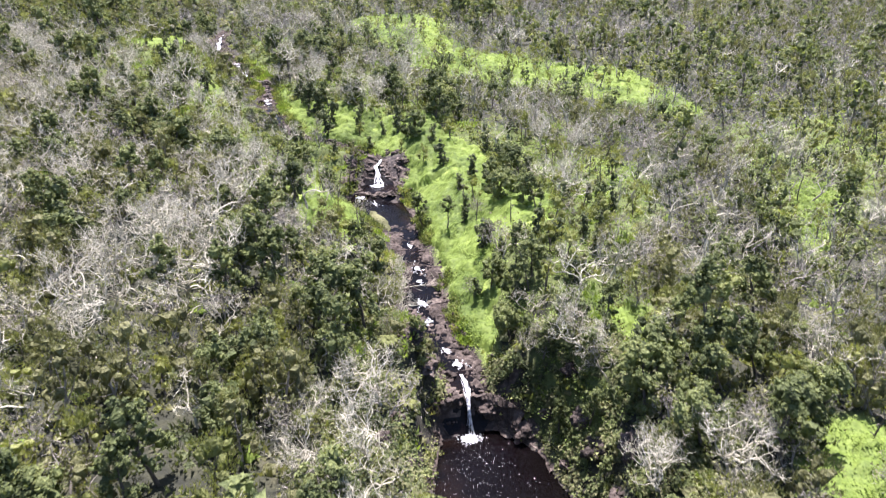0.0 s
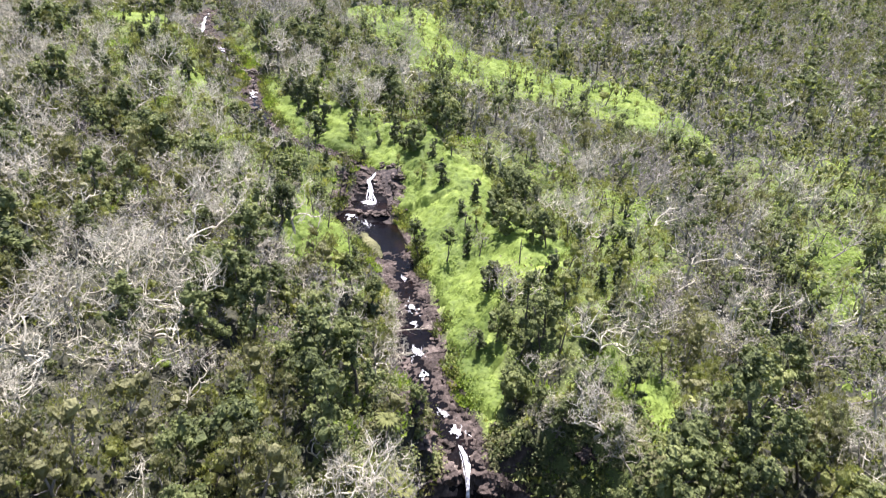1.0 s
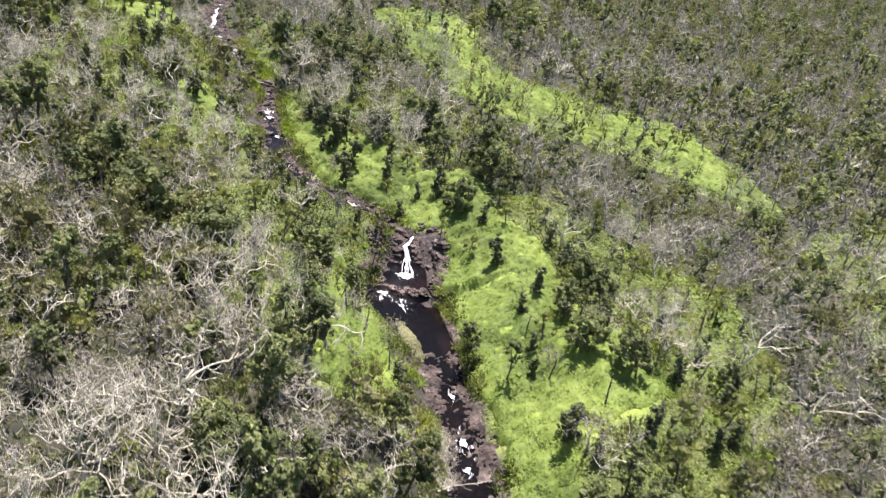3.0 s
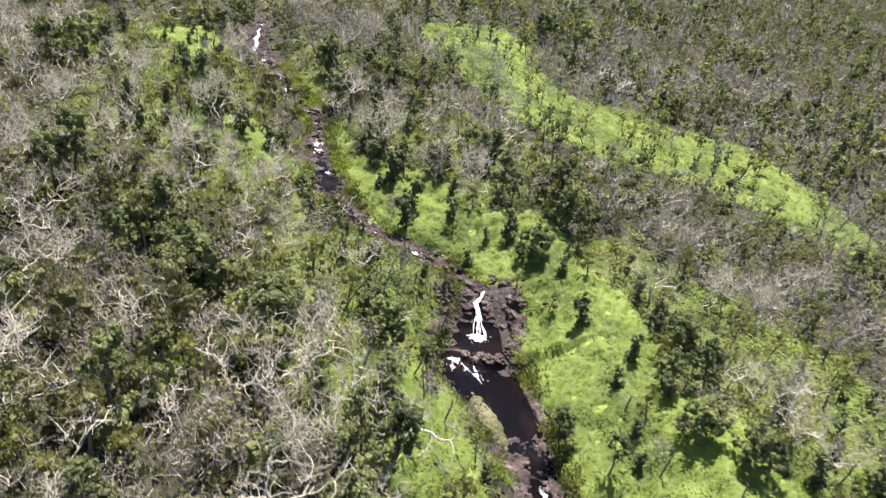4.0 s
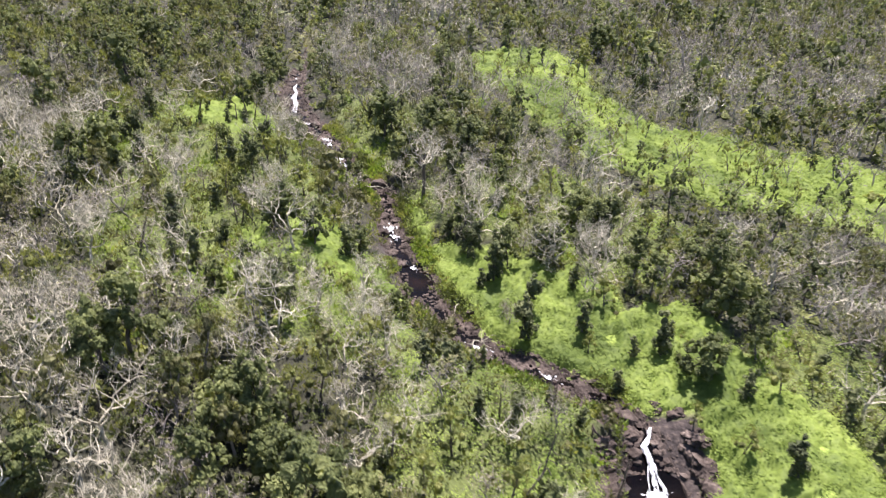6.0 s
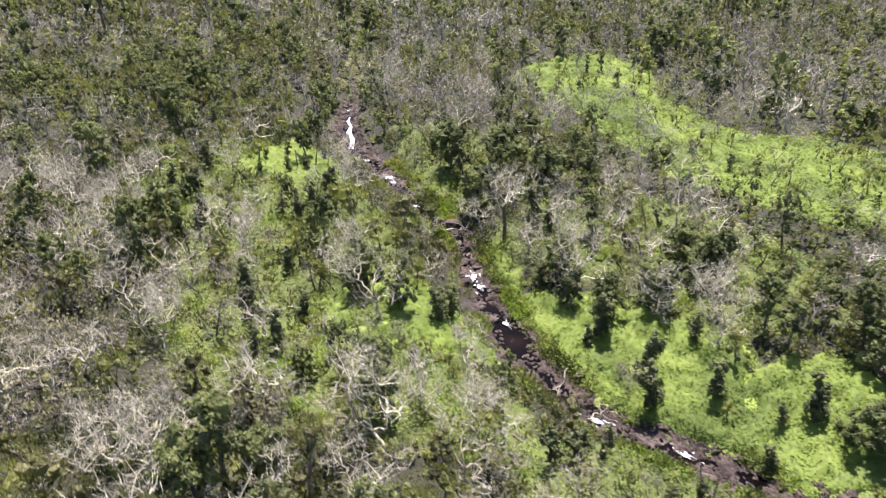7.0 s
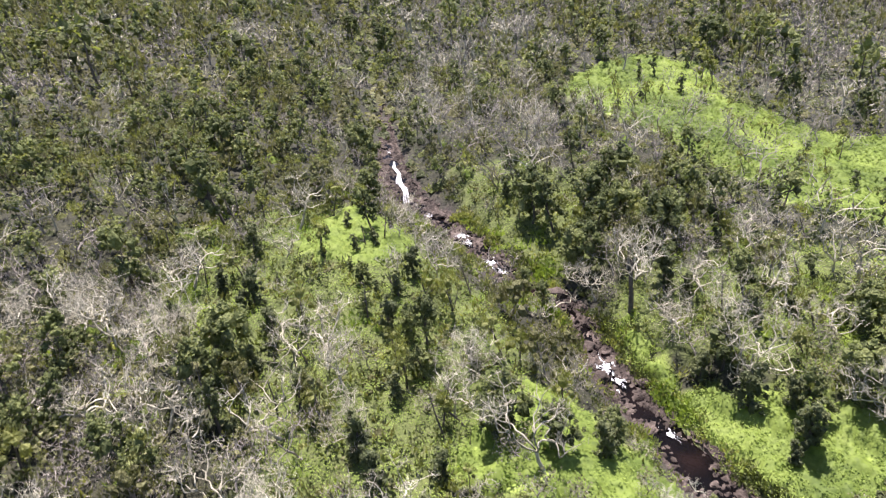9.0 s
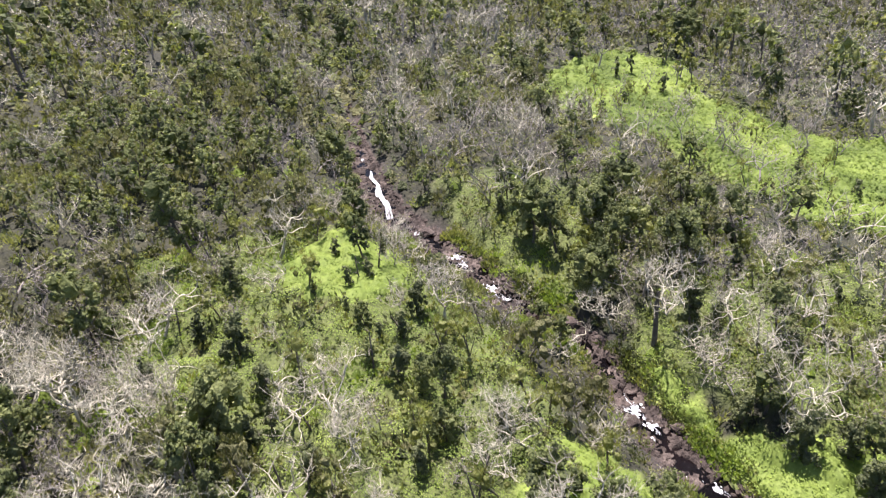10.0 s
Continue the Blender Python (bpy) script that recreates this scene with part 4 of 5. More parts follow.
GREENS = [(-2.6, 84.4, 5.6), (0.7, 110.4, 6.2), (7.3, 83.4, 5.2), (-8.5, 66.0, 6.5), (-9.5, 71.0, 6.0), (-10.2, 53.6, 7.5), (-8.2, 57.5, 6.5), (18.5, 45.7, 6.5), (19.5, 38.1, 6.0),
          (-36.4, 151.5, 6.5), (-38.0, 158.0, 7.5), (-31.7, 160.0, 7.5), (-5.5, 108.8, 5.5), (-27.2, 132.0, 6.0)]
GREENS_LOW = [(10.8, 47.6, 4.6), (13.4, 49.8, 4.6), (9.6, 52.4, 4.2), (12.6, 54.4, 5.0), (15.2, 52.6, 5.0), (8.2, 55.4, 4.4), (13.0, 46.0, 4.6), (10.6, 98, 5.5), (11.3, 91.8, 5.5), (6.7, 90.3, 5), (12.1, 79.1, 5.5), (10.6, 80.3, 5), (8.2, 65.8, 5), (19.7, 79.3, 5), (7.1, 61.9, 5.5), (9.7, 63.6, 5),
          (-20.5, 58.6, 6), (-19, 52.7, 7), (-14.3, 61.3, 5.5), (39.3, 73.8, 5), (-7.1, 51.3, 7), (-13.5, 41.9, 6), (20.4, 49.9, 6.5), (16.6, 42.8, 6.5),
          (20.5, 43.2, 6.5), (27.4, 46.8, 6.5), (25.6, 38.9, 6), (-21.2, 62.1, 5.5)]
GREENS_UP = [(-31, 209, 6), (-26, 217, 6.5), (-17, 226, 6.5), (-8, 233, 7), (5, 222, 6.5), (9.5, 199, 6), (17, 188, 6), (31, 184, 6.5), (46, 186, 6), (-62.4, 177, 6), (-61.4, 171.5, 5), (-63.5, 184, 6.5), (-7.2, 119.7, 6), (-2.2, 123.9, 6), (2.4, 115.7, 6), (-25.4, 152.8, 6.5), (-31.1, 157, 6.5), (-40.2, 160.8, 8), (-28.1, 164.7, 8), (-72.2, 253.4, 8),
          (-63.1, 239.9, 8), (4.8, 226.9, 9), (-82, 175, 7), (-103, 165.6, 7), (-46.7, 123.4, 6), (-17.3, 127.7, 6), (-21.9, 125.4, 5.5), (-43.2, 121.1, 5)]
SHRUBS_UP = [(-62.5, 154, 2.2), (-59, 150.5, 2.5), (-57.5, 155, 2), (-61, 149, 2.5), (-64.5, 150.5, 2.2), (5.3, 73.7, 4), (12.7, 69.4, 3.5), (22.2, 79.8, 4), (-29.1, 132, 3.5), (-23.5, 123.5, 5.5), (-29, 142.7, 5.5), (-58, 121.2, 5), (-47.7, 122.8, 5)]
PALE = [(-27.4, 56.8, 9.5), (-22.8, 56.6, 9.0), (-16.5, 61.8, 6.5), (-30.2, 60.8, 7.5), (-26.5, 42.2, 6.2), (11.5, 52.7, 6.2), (18.5, 48.7, 5.6), (-5.8, 33.8, 6.5),
        (-9.5, 32.0, 6.0), (34.2, 50.0, 5.8), (20.6, 34.9, 6.2), (15.9, 34.8, 6.0), (-44.5, 75.0, 7.5), (-47.2, 86.2, 6.0), (-24.7, 84.0, 6.5), (-31.7, 96.2, 5.0),
        (16.5, 108.4, 7.5), (21.5, 103.2, 7.0), (-42.1, 102.9, 9.0), (-25.0, 130.5, 8.5), (-56.6, 97.4, 8.0), (-61.9, 100.5, 6.5), (-43.0, 97.6, 6.0)]
PALE_UP = [(-13.0, 121.3, 7.0), (-62.8, 113.2, 7.0), (-76.4, 114.5, 7.0), (-76.0, 130.0, 6.0), (-16.0, 125.9, 7.0), (-11.3, 125.6, 7.0), 
           (-58.0, 123.7, 5.5), (-47.1, 128.5, 7.0), (-60.0, 128.8, 6.5), (-85.3, 135.7, 7.0), (-73.4, 133.9, 6.0), (-25.7, 136.4, 6.5), (-40.5, 109.2, 6.5), (-36.9, 106.6, 6.0), (-5.4, 72.6, 3.8), (-5.0, 69.4, 3.6), (-4.6, 64.4, 3.4), (9.2, 54.6, 4.6), (12.4, 51.2, 5.4), (14.6, 47.4, 5.0)]
SET_TREES = (("shrub", SHRUBS), ("shrub", SHRUBS_UP), ("green", GREENS), ("green", GREENS_LOW), ("green", GREENS_UP), ("bone", PALE), ("bone", PALE_UP))
for kind, spots in SET_TREES:
    TAKEN += [(x, y, 1.2 if kind == "shrub" else 2.0 if kind == "green" else 3.0) for x, y, h in spots]
TAKEN += [(0.5, 81.0, 2.0), (-47.3, 139.0, 1.6), (-20.0, 34.5, 3.2), (-32.7, 142.0, 2.6)]
hand = np.random.default_rng(99)
for kind, spots in SET_TREES:
    for x, y, h in spots:
        i = int(hand.integers(0, 6)) if kind != "bone" else 6 + int(hand.integers(0, 4))
        t = KINDS[kind, "near"][i]
        tall = max(t["wood"][0][:, 2].max(), t["crown"][0][:, 2].max())
        stand(kind, i, x, y, h / float(tall), float(hand.uniform(0, 6.28)))
for kind, spots in SET_TREES:
    things[kind] += len(spots)

# the lone tree of the clearing: a small round crown on a dark bare trunk
lw, lc = leafy_tree(np.random.default_rng(4), 5.2, 1.1, 8, 420, 0.16, False, False, 0.62)
lone_tree = tagged(new("lone_tree"), "lone small tree with a round crown on a dark trunk", "tree")
lone_tree.location = (0.5, 81.0, float(height(0.5, 81.0)))
part("trunk", build("trunk", [(*lw, BARK)], True), lone_tree)
part("crown", build("crown", [(*lc, LEAF_GREEN)]), lone_tree)


# the tall dead tree by the upper stream: pale boughs on a long dark trunk
dead_tree = tagged(new("dead_tree"), "dead tree with pale forked boughs on a tall dark trunk", "dead tree")
dead_tree.scale = (1.45,) * 3
dead_tree.location = (-32.7, 142.0, float(height(-32.7, 142.0)))
dt = np.random.default_rng(14)
_, dtw, _, dbg = bare_tree(dt, 5.2, 2.3, 4, 260, 0.85)
part("trunk", build("trunk", [(*tube([(0, 0, -0.4), (0.05, 0.1, 1.4), (-0.05, 0, 2.8), (0, 0, 4.2)], [0.2, 0.17, 0.15, 0.12], 7), BARK)], True), dead_tree)
for v, f in dbg[1:]:
    part("bough", build("bough", [(v + (0, 0, 2.9), f, BONE)], True), dead_tree, "pale forked bough")
tagged(part("twig_crown", build("twig_crown", [(dtw[0] + (0, 0, 2.9), dtw[1], BONE)]), dead_tree), kind="stuff")


def snag(x, y, h, lean, az, seed):
    """A dead pole with a few broken stubs."""
    r = np.random.default_rng(seed)
    way = (math.sin(lean) * math.cos(az), math.sin(lean) * math.sin(az), math.cos(lean))
    p = crooked((0, 0, -0.4), way, h + 0.4, 5, 0.06, r)
    pieces = [tube(p, np.linspace(0.11, 0.04, 6), 6)]
    for _ in range(4):
        k = int(r.integers(2, 6))
        q = crooked(p[k], r.normal(size=3) + (0, 0, 0.6), r.uniform(0.4, 1.1), 2, 0.3, r)
        pieces.append(tube(q, [0.045, 0.03, 0.015], 4))
    ob = new("snag", build("snag", [(*merge(pieces), BARK)], True))
    ob.location = (x, y, float(height(x, y)))
    tagged(ob, "dead dark leaning tree trunk with broken stubs among ferns", "dead tree", "standing dead trunks")


SNAGS = [(10.7, 60.7, 4.0), (9.3, 61.5, 5.0), (3.0, 87.9, 2.2), (4.3, 80.3, 3.3), (-51.8, 123.4, 4.0), (-74.3, 152.8, 6.0), (-82.1, 150.6, 4.2), (33.7, 48.4, 3.5), (33.0, 39.4, 2.9), (19.7, 110.5, 3.6),
         (8.5, 75.5, 3.2), (14.0, 70.5, 3.6), (18.0, 80.0, 3.8), (52.0, 90.0, 4.2), (58.0, 110.0, 4.5), (-17.0, 86.5, 4.2), (-20.5, 92.0, 4.5), (-24.0, 100.0, 4.0), (-66.0, 139.0, 3.8), (-60.0, 150.0, 3.2)]
poles = np.random.default_rng(45)
for q, n in ((1, 12), (2, 14), (4, 8)):
    p = np.array(HALF_OPEN[q])
    xs, ys = poles.uniform(p[:, 0].min(), p[:, 0].max(), 90), poles.uniform(p[:, 1].min(), p[:, 1].max(), 90)
    good = np.where(inside(HALF_OPEN[q], xs, ys) & (to_stream(xs, ys)[0] > 4))[0][:n]
    SNAGS += [(float(xs[g]), float(ys[g]), float(poles.uniform(2.8, 5.0))) for g in good]
for i, (x, y, h) in enumerate(SNAGS):
    snag(x, y, h, 0.10 + 0.28 * ((i * 37) % 10) / 10, i * 2.1, 300 + i)


def tree_fern(x, y, h, seed):
    r = np.random.default_rng(seed)
    e = tagged(new("tree_fern"), "tree fern with a rosette of green arching fronds by the pool", "fern", "tree ferns by the pool")
    e.location = (x, y, float(height(x, y)))
    part("trunk", build("trunk", [(*tube(crooked((0, 0, -0.4), (0, 0, 1), h, 3, 0.05, r), [0.16, 0.13, 0.12, 0.12], 6), BARK)], True), e)
    n = 22
    for k in range(n):
        a = k * 6.283 / n + r.uniform(-.15, .15)
        L = r.uniform(0.8, 1.15)
        s = np.linspace(0, 1, 6)
        line = np.stack([np.cos(a) * s * L, np.sin(a) * s * L, h - 0.45 + 0.55 * np.sin(s * 2.3) - 0.35 * s], 1)
        w = 0.13 * np.sin(np.clip(s * 0.95 + 0.08, 0, 1) * math.pi)
        across = np.array([-math.sin(a), math.cos(a), 0])
        v = np.concatenate([line + across * w[:, None] - (0, 0, 0.06), line, line - across * w[:, None] - (0, 0, 0.06)])
        f = [t for q in range(5) for t in ((q, q + 1, q + 7), (q, q + 7, q + 6), (q + 6, q + 7, q + 13), (q + 6, q + 13, q + 12))]
        part("frond", build("frond", [(v, np.array(f), LEAF_LIGHT)], True), e)


for i, (x, y, h) in enumerate([(-3.0, 45.0, 2.4), (-4.0, 43.6, 2.8), (-4.6, 46.6, 2.6)]):
    tree_fern(x, y, h, 400 + i)


def fallen_limb(a, z, thick, seed, stubs=5):
    """A pale dead limb that lies across the stream."""
    r = np.random.default_rng(seed)
    a, z = np.array(a, float), np.array(z, float)
    p = a + (z - a) * np.linspace(0, 1, 8)[:, None] + np.concatenate([[[0, 0, 0]], r.normal(size=(6, 3)) * 0.14, [[0, 0, 0]]])
    ob = tagged(new("fallen_limb", build("fallen_limb", [(*tube(p, np.linspace(thick, thick * 0.35, 8), 6), BONE)], True)), "bleached fallen tree limb lying across the stream", "dead branch", "fallen limbs over the stream")
    for _ in range(stubs):
        k = int(r.integers(2, 8))
        way = (z - a) / np.linalg.norm(z - a) + r.normal(size=3) * 0.7 + (0, 0, 0.25)
        part("branch", build("branch", [(*tube(crooked(p[k], way, r.uniform(0.8, 2.0), 5, 0.4, r), np.linspace(thick * .5, 0.012, 6), 4), BONE)], True), ob)
    return ob


fallen_limb((-5.6, 68.4, 6.6), (-0.8, 70.6, 6.5), 0.05, 1, 8)
fallen_limb((-4.2, 65.6, 6.2), (-1.4, 66.6, 5.9), 0.05, 3, 6)
fallen_limb((-27.5, 118.3, 14.6), (-29.2, 114.6, 13.2), 0.04, 4, 4)
fallen_limb((-40.5, 143.5, 17.2), (-37.0, 146.8, 15.8), 0.07, 5, 6)
fallen_limb((-26.5, 112.0, 14.0), (-24.2, 114.6, 12.8), 0.06, 6, 4)

pool = {}
for zi, (y0, y1, cell, lod, d0, d1) in enumerate(ZONES):
    X, Y = scatter(y0, y1, cell, 50 + zi)
    band = (from_route(X, Y) >= d0) & (from_route(X, Y) < d1)
    band &= in_view(X, Y) if zi < 3 else ~in_view(X, Y)
    X, Y = X[band], Y[band]
    K = choose(X, Y, 60 + zi)
    r = np.random.default_rng(70 + zi)
    S, T, I = r.uniform(0.72, 1.25, len(X)) * (1.42 if lod == "far" else 1.05), r.uniform(0, 6.28, len(X)), r.integers(0, 60, len(X))
    Z = height(X, Y)
    away, _, half, _ = to_stream(X, Y)
    fringe = (clearing(X, Y + 5) | clearing(X + 2, Y + 10)) & ~clearing(X, Y) & (Y > 110)
    S = np.where(fringe, S * 0.6, S)
    S = np.where((K == "green") & (r.random(len(X)) < 0.3), S * 1.35, S)
    S = S * np.clip(0.55 + (away - half) / 16, 0.6, 1.0)
    for kind in LABELS:
        idx = np.where(K == kind)[0]
        if lod == "near":
            idx = idx[np.argsort(from_route(X[idx], Y[idx]))]
            lone = idx[:300 - things[kind]]
            for j in lone:
                stand(kind, int(I[j]) % 6, float(X[j]), float(Y[j]), float(S[j]), float(T[j]))
            things[kind] += len(lone)
            idx = idx[len(lone):]
        variants = KINDS[kind, lod][:6]
        for variant, t in enumerate(variants):
            sel = idx[I[idx] % len(variants) == variant]
            if len(sel):
                at = np.stack([X[sel], Y[sel], Z[sel]], 1)
                got = pool.setdefault((kind, lod), [])
                got.append((*placed(t["wood"], at, T[sel], S[sel]), t["wm"]))
                got.append((*placed(t["crown"], at, T[sel], S[sel]), t["cm"]))
                if t["extra"]:
                    got.append((*placed(t["extra"], at, T[sel], S[sel]), LEAF_OLIVE))
WORDS = {"green": "green broad-leaved", "olive": "dull olive-green", "shrub": "dark upright shrub", "light": "light green young", "bone": "bare pale-branched", "twiggy": "grey-brown twiggy"}
for (kind, lod), got in pool.items():
    tagged(new(LABELS[kind][0] + "_woodland", build("woodland", got)), WORDS[kind] + " woodland covering the rising slope", "forest", kind="stuff")

# ---- undergrowth and ferns ----
def fern_swell(x, y):
    """How high the fern cover stands: mounds, and on them the crowns of single plants."""
    return 0.36 + 0.26 * wave(x, y, 3.2, 44) + 0.15 * wave(x, y, 1.5, 46) + 0.10 * wave(x, y, 0.9, 47)


def fern_clump(r, fronds, length, spread):
    """A handful of overlapping fronds that arch over one another."""
    pos = r.normal(size=(fronds, 3)) * (spread, spread, 0.035) + (0, 0, 0.40)
    return leaves(pos, r.normal(size=(fronds, 3)) * 0.22 + (0, 0, 1.0), length * r.uniform(0.7, 1.3, fronds), r, 0.7)


def cover(name, label, cat, X, Y, templates, material, lo, hi, seed, lift=False):
    r = np.random.default_rng(seed)
    I, S, T = r.integers(0, len(templates), len(X)), r.uniform(lo, hi, len(X)), r.uniform(0, 6.28, len(X))
    at = np.stack([X, Y, height(X, Y) + (np.maximum(fern_swell(X, Y), 0.05) - 0.36 if lift else 0)], 1)
    got = [(*placed(t, at[I == i], T[I == i], S[I == i]), material) for i, t in enumerate(templates) if (I == i).any()]
    return tagged(new(name, build(name, got)), label, cat, kind="stuff")


fr = np.random.default_rng(5)
clumps = [fern_clump(fr, 18, 0.12, 0.34) for _ in range(8)]
wide_clumps = [fern_clump(fr, 16, 0.24, 0.55) for _ in range(6)]
fx, fy = [], []
for k, poly in enumerate(CLEARINGS + HALF_OPEN):
    p = np.array(poly)
    area = (p[:, 0].max() - p[:, 0].min()) * (p[:, 1].max() - p[:, 1].min())
    n = int(area * (3.1 if p[:, 1].mean() < 140 else 1.6) * ((0.16 if k == len(CLEARINGS) + 3 else 0.5) if k >= len(CLEARINGS) else 1))
    x, y = fr.uniform(p[:, 0].min(), p[:, 0].max(), n), fr.uniform(p[:, 1].min(), p[:, 1].max(), n)
    keep = inside(poly, x + 0.8 * wave(x, y, 4, 5), y + 0.8 * wave(x, y, 4, 6))
    fx.append(x[keep]), fy.append(y[keep])
fx, fy = np.concatenate(fx), np.concatenate(fy)
fd, _, fh, _ = to_stream(fx, fy)
ok = (fd > fh + 0.3) & ~bare_rock(fx, fy)
fx, fy = fx[ok], fy[ok]
close = from_route(fx, fy) < 48
cover("ferns", "thick bright yellow-green fern cover on the clearings", "fern", fx[close], fy[close], clumps, FERN, 0.8, 1.4, 81, True)
cover("ferns", "thick bright yellow-green fern cover up the slope", "fern", fx[~close], fy[~close], wide_clumps, FERN, 0.8, 1.4, 82, True)

# the closed mat of fronds beneath the tips
def fern_mat(poly, cell):
    p = np.array(poly)
    xs, ys = np.arange(p[:, 0].min() - 1, p[:, 0].max() + 1, cell), np.arange(p[:, 1].min() - 1, p[:, 1].max() + 1, cell)
    X, Y = np.meshgrid(xs, ys)
    d, _, half, _ = to_stream(X, Y)
    ok = inside(poly, X + 0.8 * wave(X, Y, 4, 5), Y + 0.8 * wave(X, Y, 4, 6)) & (d > half + 0.4) & ~bare_rock(X, Y)
    Z = height(X, Y) + np.where(ok, np.maximum(fern_swell(X, Y), 0.05) + np.random.default_rng(6).normal(size=X.shape) * 0.045, -0.25)
    nx = len(xs)
    k = (np.arange(len(ys) - 1)[:, None] * nx + np.arange(nx - 1)).ravel()
    m = ok.ravel()
    k = k[m[k] | m[k + 1] | m[k + nx] | m[k + nx + 1]]
    return np.stack([X, Y, Z], -1).reshape(-1, 3), np.concatenate([np.stack([k, k + 1, k + nx + 1], 1), np.stack([k, k + nx + 1, k + nx], 1)]), FERN


tagged(new("fern_mat", build("fern_mat", [fern_mat(q, 0.3 if np.mean(q, 0)[1] < 140 else 0.5) for q in CLEARINGS], True)), "closed lumpy mat of bright fern fronds on the clearings", "fern", kind="stuff")


def low_bush(r, cards, size):
    """A low rounded bush of leaf sprays."""
    d = r.normal(size=(cards, 3))
    d /= np.linalg.norm(d, axis=1, keepdims=True)
    d[:, 2] = np.abs(d[:, 2])
    lv = leaves(d * (0.9, 0.9, 0.9) * size * r.uniform(.75, 1.1, (cards, 1)), d * 0.6 + (0, 0, 0.6) + r.normal(size=(cards, 3)) * 0.4, (0.2 if cards > 15 else 0.3) * size, r)
    v, f = OCTA
    return merge([lv, (v * (0.6, 0.6, 0.55) * size * (1 + 0.2 * np.sin(v[:, :1] * 5) * np.cos(v[:, 1:2] * 4)), f)])


def brush(r, blades, size):
    """A low thicket of upright leafy shoots."""
    a, q = r.uniform(0, 6.283, blades), np.sqrt(r.uniform(0, 1, blades)) * size
    pos = np.stack([np.cos(a) * q, np.sin(a) * q, r.uniform(0.05, 0.75, blades) * size * (1.1 - 0.6 * q / size)], 1)
    way = np.stack([np.cos(a) * 0.4, np.sin(a) * 0.4, np.ones(blades)], 1) + r.normal(size=(blades, 3)) * 0.35
    way /= np.linalg.norm(way, axis=1, keepdims=True)
    s = np.cross(way, r.normal(size=(blades, 3)))
    s /= np.linalg.norm(s, axis=1, keepdims=True)
    W, L = 0.11 * size, size * r.uniform(0.3, 0.7, blades)[:, None]
    v, f = OCTA
    return merge([(np.stack([pos - s * W, pos + s * W, pos + way * L], 1).reshape(-1, 3), np.arange(3 * blades).reshape(-1, 3)), (v * (0.5, 0.5, 0.4) * size, f)])


bushes = [brush(fr, 26, 0.95) for _ in range(6)]
wide_bushes = [low_bush(fr, 20, 0.95) for _ in range(5)]
for reach, cell, templates, sd0 in ((0, 1.7, bushes, 90), (42, 2.2, wide_bushes, 190)):
    ux, uy = scatter(22, 190, cell, sd0)
    ud, _, uh, _ = to_stream(ux, uy)
    band = (from_route(ux, uy) >= reach) & ((from_route(ux, uy) < 42) | (reach > 0))
    open_ground = half_open(ux, uy)
    keep = band & in_view(ux, uy) & (~clearing(ux, uy)) & (ud > uh + 0.5) & ~(open_ground & (np.random.default_rng(8).random(len(ux)) < 0.2))
    ux, uy, open_ground = ux[keep], uy[keep], open_ground[keep]
    w = 0.8 * wave(ux, uy, 20, 33) + 0.7 * wave(ux, uy, 6.5, 34) + np.random.default_rng(3).normal(size=len(ux)) * 0.5 + np.where(open_ground, 0.55, 0.0)
    for sel, material, lb, sd in ((w < -0.1, LEAF_DARK, "dark green undergrowth beneath the forest trees", 1), ((w >= -0.1) & (w < 0.35), LEAF_GREEN, "green brushy undergrowth beneath the forest trees", 2),
                                  ((w >= 0.35) & (w < 0.75), LEAF_OLIVE, "olive-green undergrowth beneath the forest trees", 3), ((w >= 0.75) & (w < 1.25), LEAF_LIGHT, "light green undergrowth between scattered trees", 4),
                                  (w >= 1.25, FERN, "bright fern undergrowth in gaps of the forest", 5)):
        cover("undergrowth", lb, "undergrowth", ux[sel], uy[sel], templates, material, 0.9 if reach else 0.7, 1.8 if reach else 1.5, sd0 + sd)

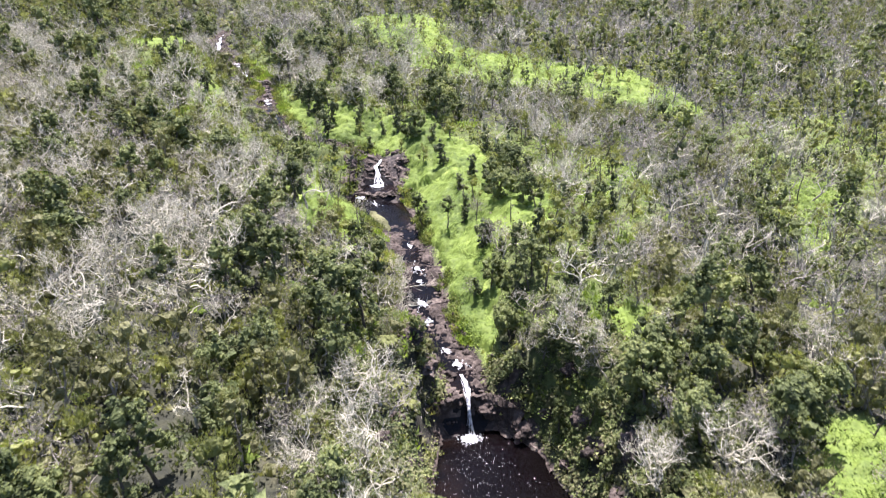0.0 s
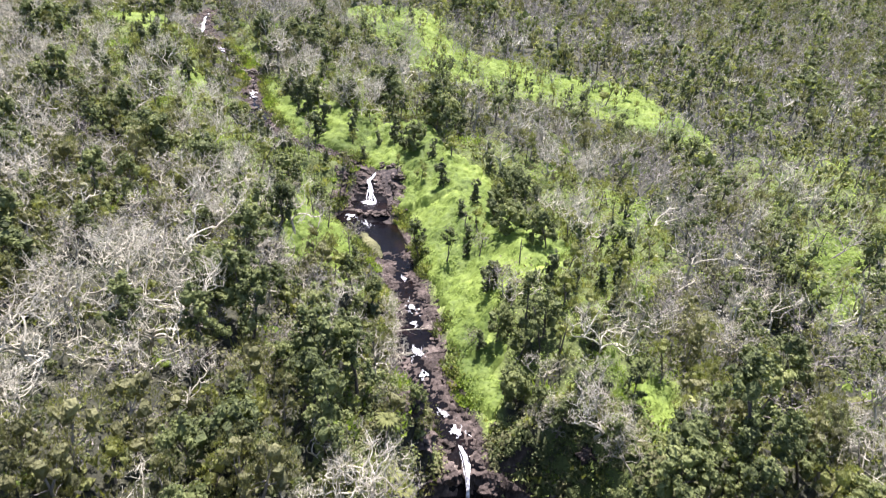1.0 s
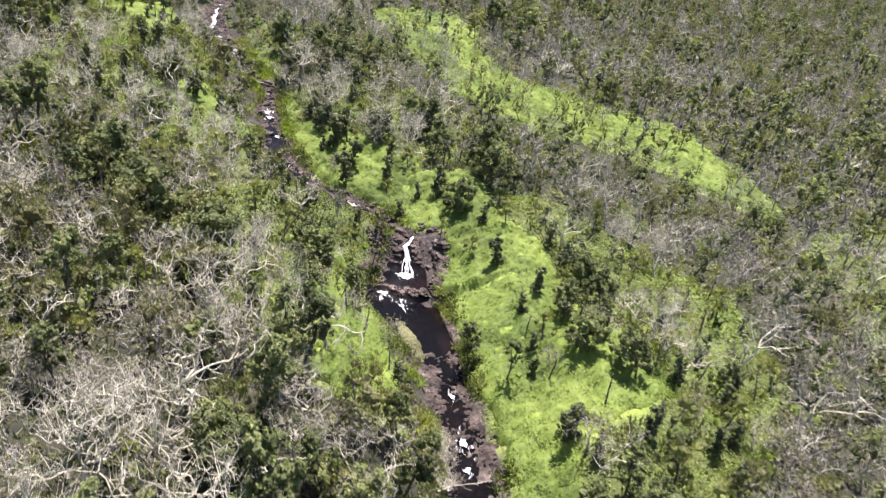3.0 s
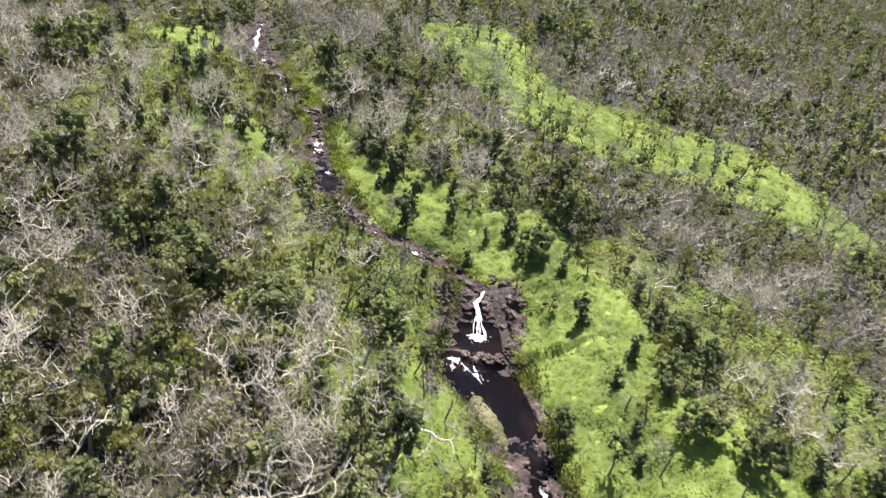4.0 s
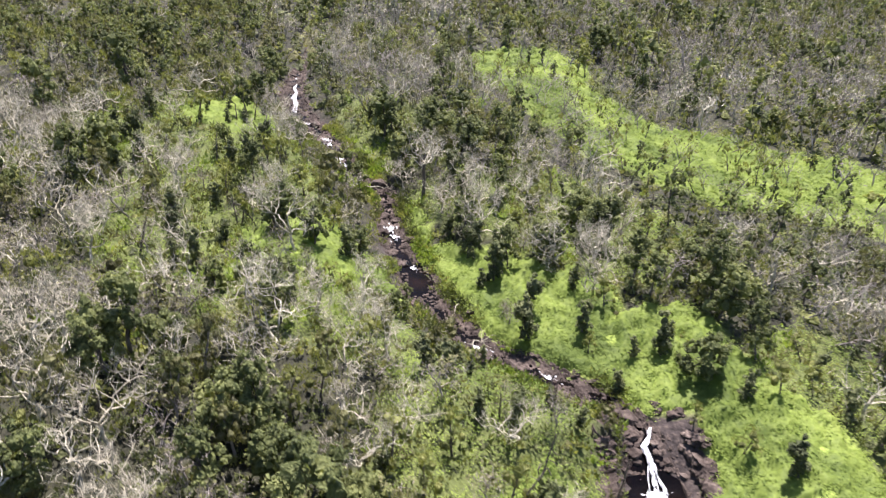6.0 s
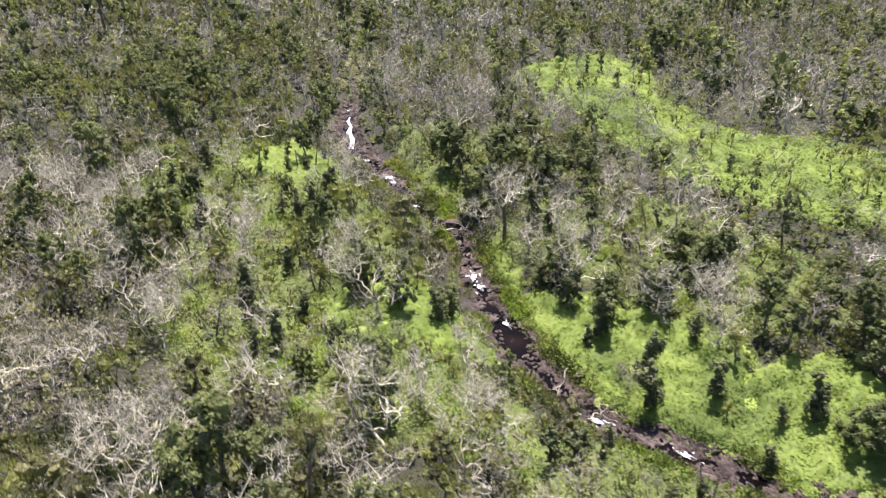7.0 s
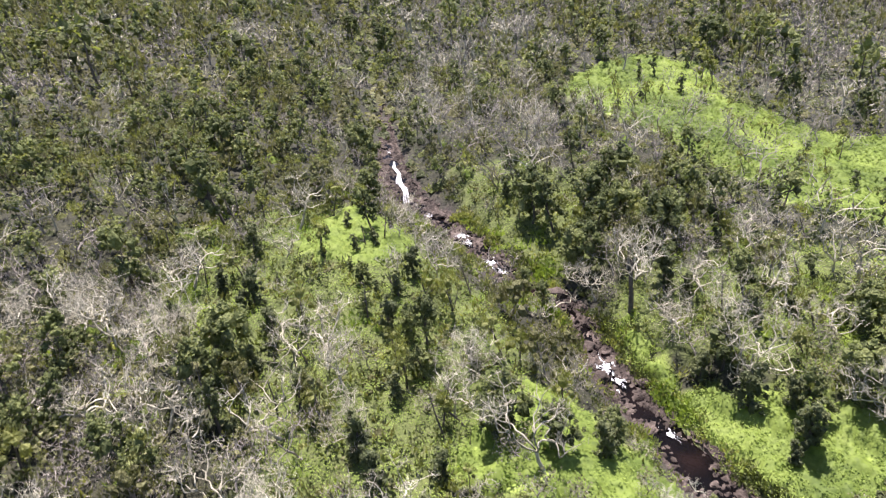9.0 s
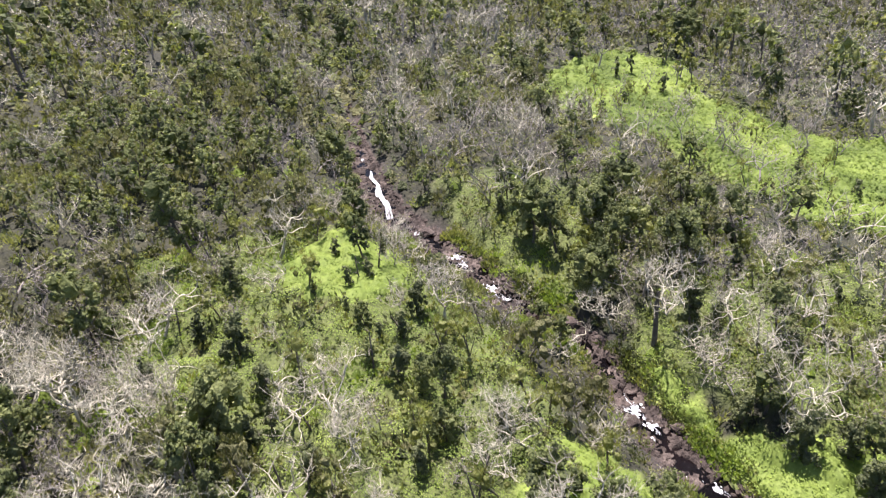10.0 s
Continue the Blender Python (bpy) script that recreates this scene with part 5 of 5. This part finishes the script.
# bushes that lean over the banks
kr = np.random.default_rng(67)
kj = kr.integers(178, 440, 2600)
ks = kr.choice([-1, 1], 2600)
ko = ks * (mid[kj, 3] + kr.uniform(-0.25, 1.3, 2600))
kx, ky = mid[kj, 0] + nrm[kj, 0] * ko, mid[kj, 1] + nrm[kj, 1] * ko
keep = (ky > 55) & (ky < 166) & ~((np.hypot(kx + 10.5, ky - 100.5) < 6.0) & (kx > -13.4)) & (wave(kx, ky, 9.0, 72) > np.where(ky < 84, 0.15, -0.25))
tone = wave(kx, ky, 11.0, 73) + kr.normal(size=2600) * 0.4
for sel, material, lb, sd in ((tone < -0.1, LEAF_GREEN, "green leafy bushes leaning over the stream bank", 197), ((tone >= -0.1) & (tone < 0.4), LEAF_LIGHT, "light green bushes leaning over the stream bank", 198), (tone >= 0.4, FERN, "bright ferns hanging over the stream bank", 199)):
    cover("undergrowth", lb, "undergrowth", kx[keep & sel], ky[keep & sel], bushes, material, 0.5, 1.05, sd)

gr = np.random.default_rng(66)
gj = gr.integers(134, 182, 1300)
go = gr.choice([-1, 1], 1300) * (mid[gj, 3] + gr.uniform(0.0, 8.0, 1300))
hx, hy = mid[gj, 0] + nrm[gj, 0] * go, mid[gj, 1] + nrm[gj, 1] * go
keep = hy < 56
for sel, material, lb, sd in ((gr.random(1300) < 0.45, LEAF_OLIVE, "olive-green bushes hanging on the walls of the gorge", 97), (gr.random(1300) < 0.7, LEAF_GREEN, "green leafy bushes on the walls of the gorge", 98)):
    cover("undergrowth", lb, "undergrowth", hx[keep & sel], hy[keep & sel], wide_bushes, material, 0.7, 1.4, sd)
wx, wy = scatter(190, 600, 3.9, 95)
keep = ~clearing(wx, wy) & in_view(wx, wy)
far_bushes = [low_bush(fr, 14, 1.5) for _ in range(4)]
tone = wave(wx, wy, 17, 35) + np.random.default_rng(12).normal(size=len(wx)) * 0.5
for sel, material, lb, sd in ((tone < -0.2, LEAF_GREEN, "green undergrowth between the trees up the slope", 94), ((tone >= -0.2) & (tone < 0.45), LEAF_OLIVE, "dull green undergrowth between the trees up the slope", 92), (tone >= 0.45, LEAF_DARK, "dark undergrowth between the trees up the slope", 91)):
    cover("undergrowth", lb, "undergrowth", wx[keep & sel], wy[keep & sel], far_bushes, material, 1.1, 2.0, sd)
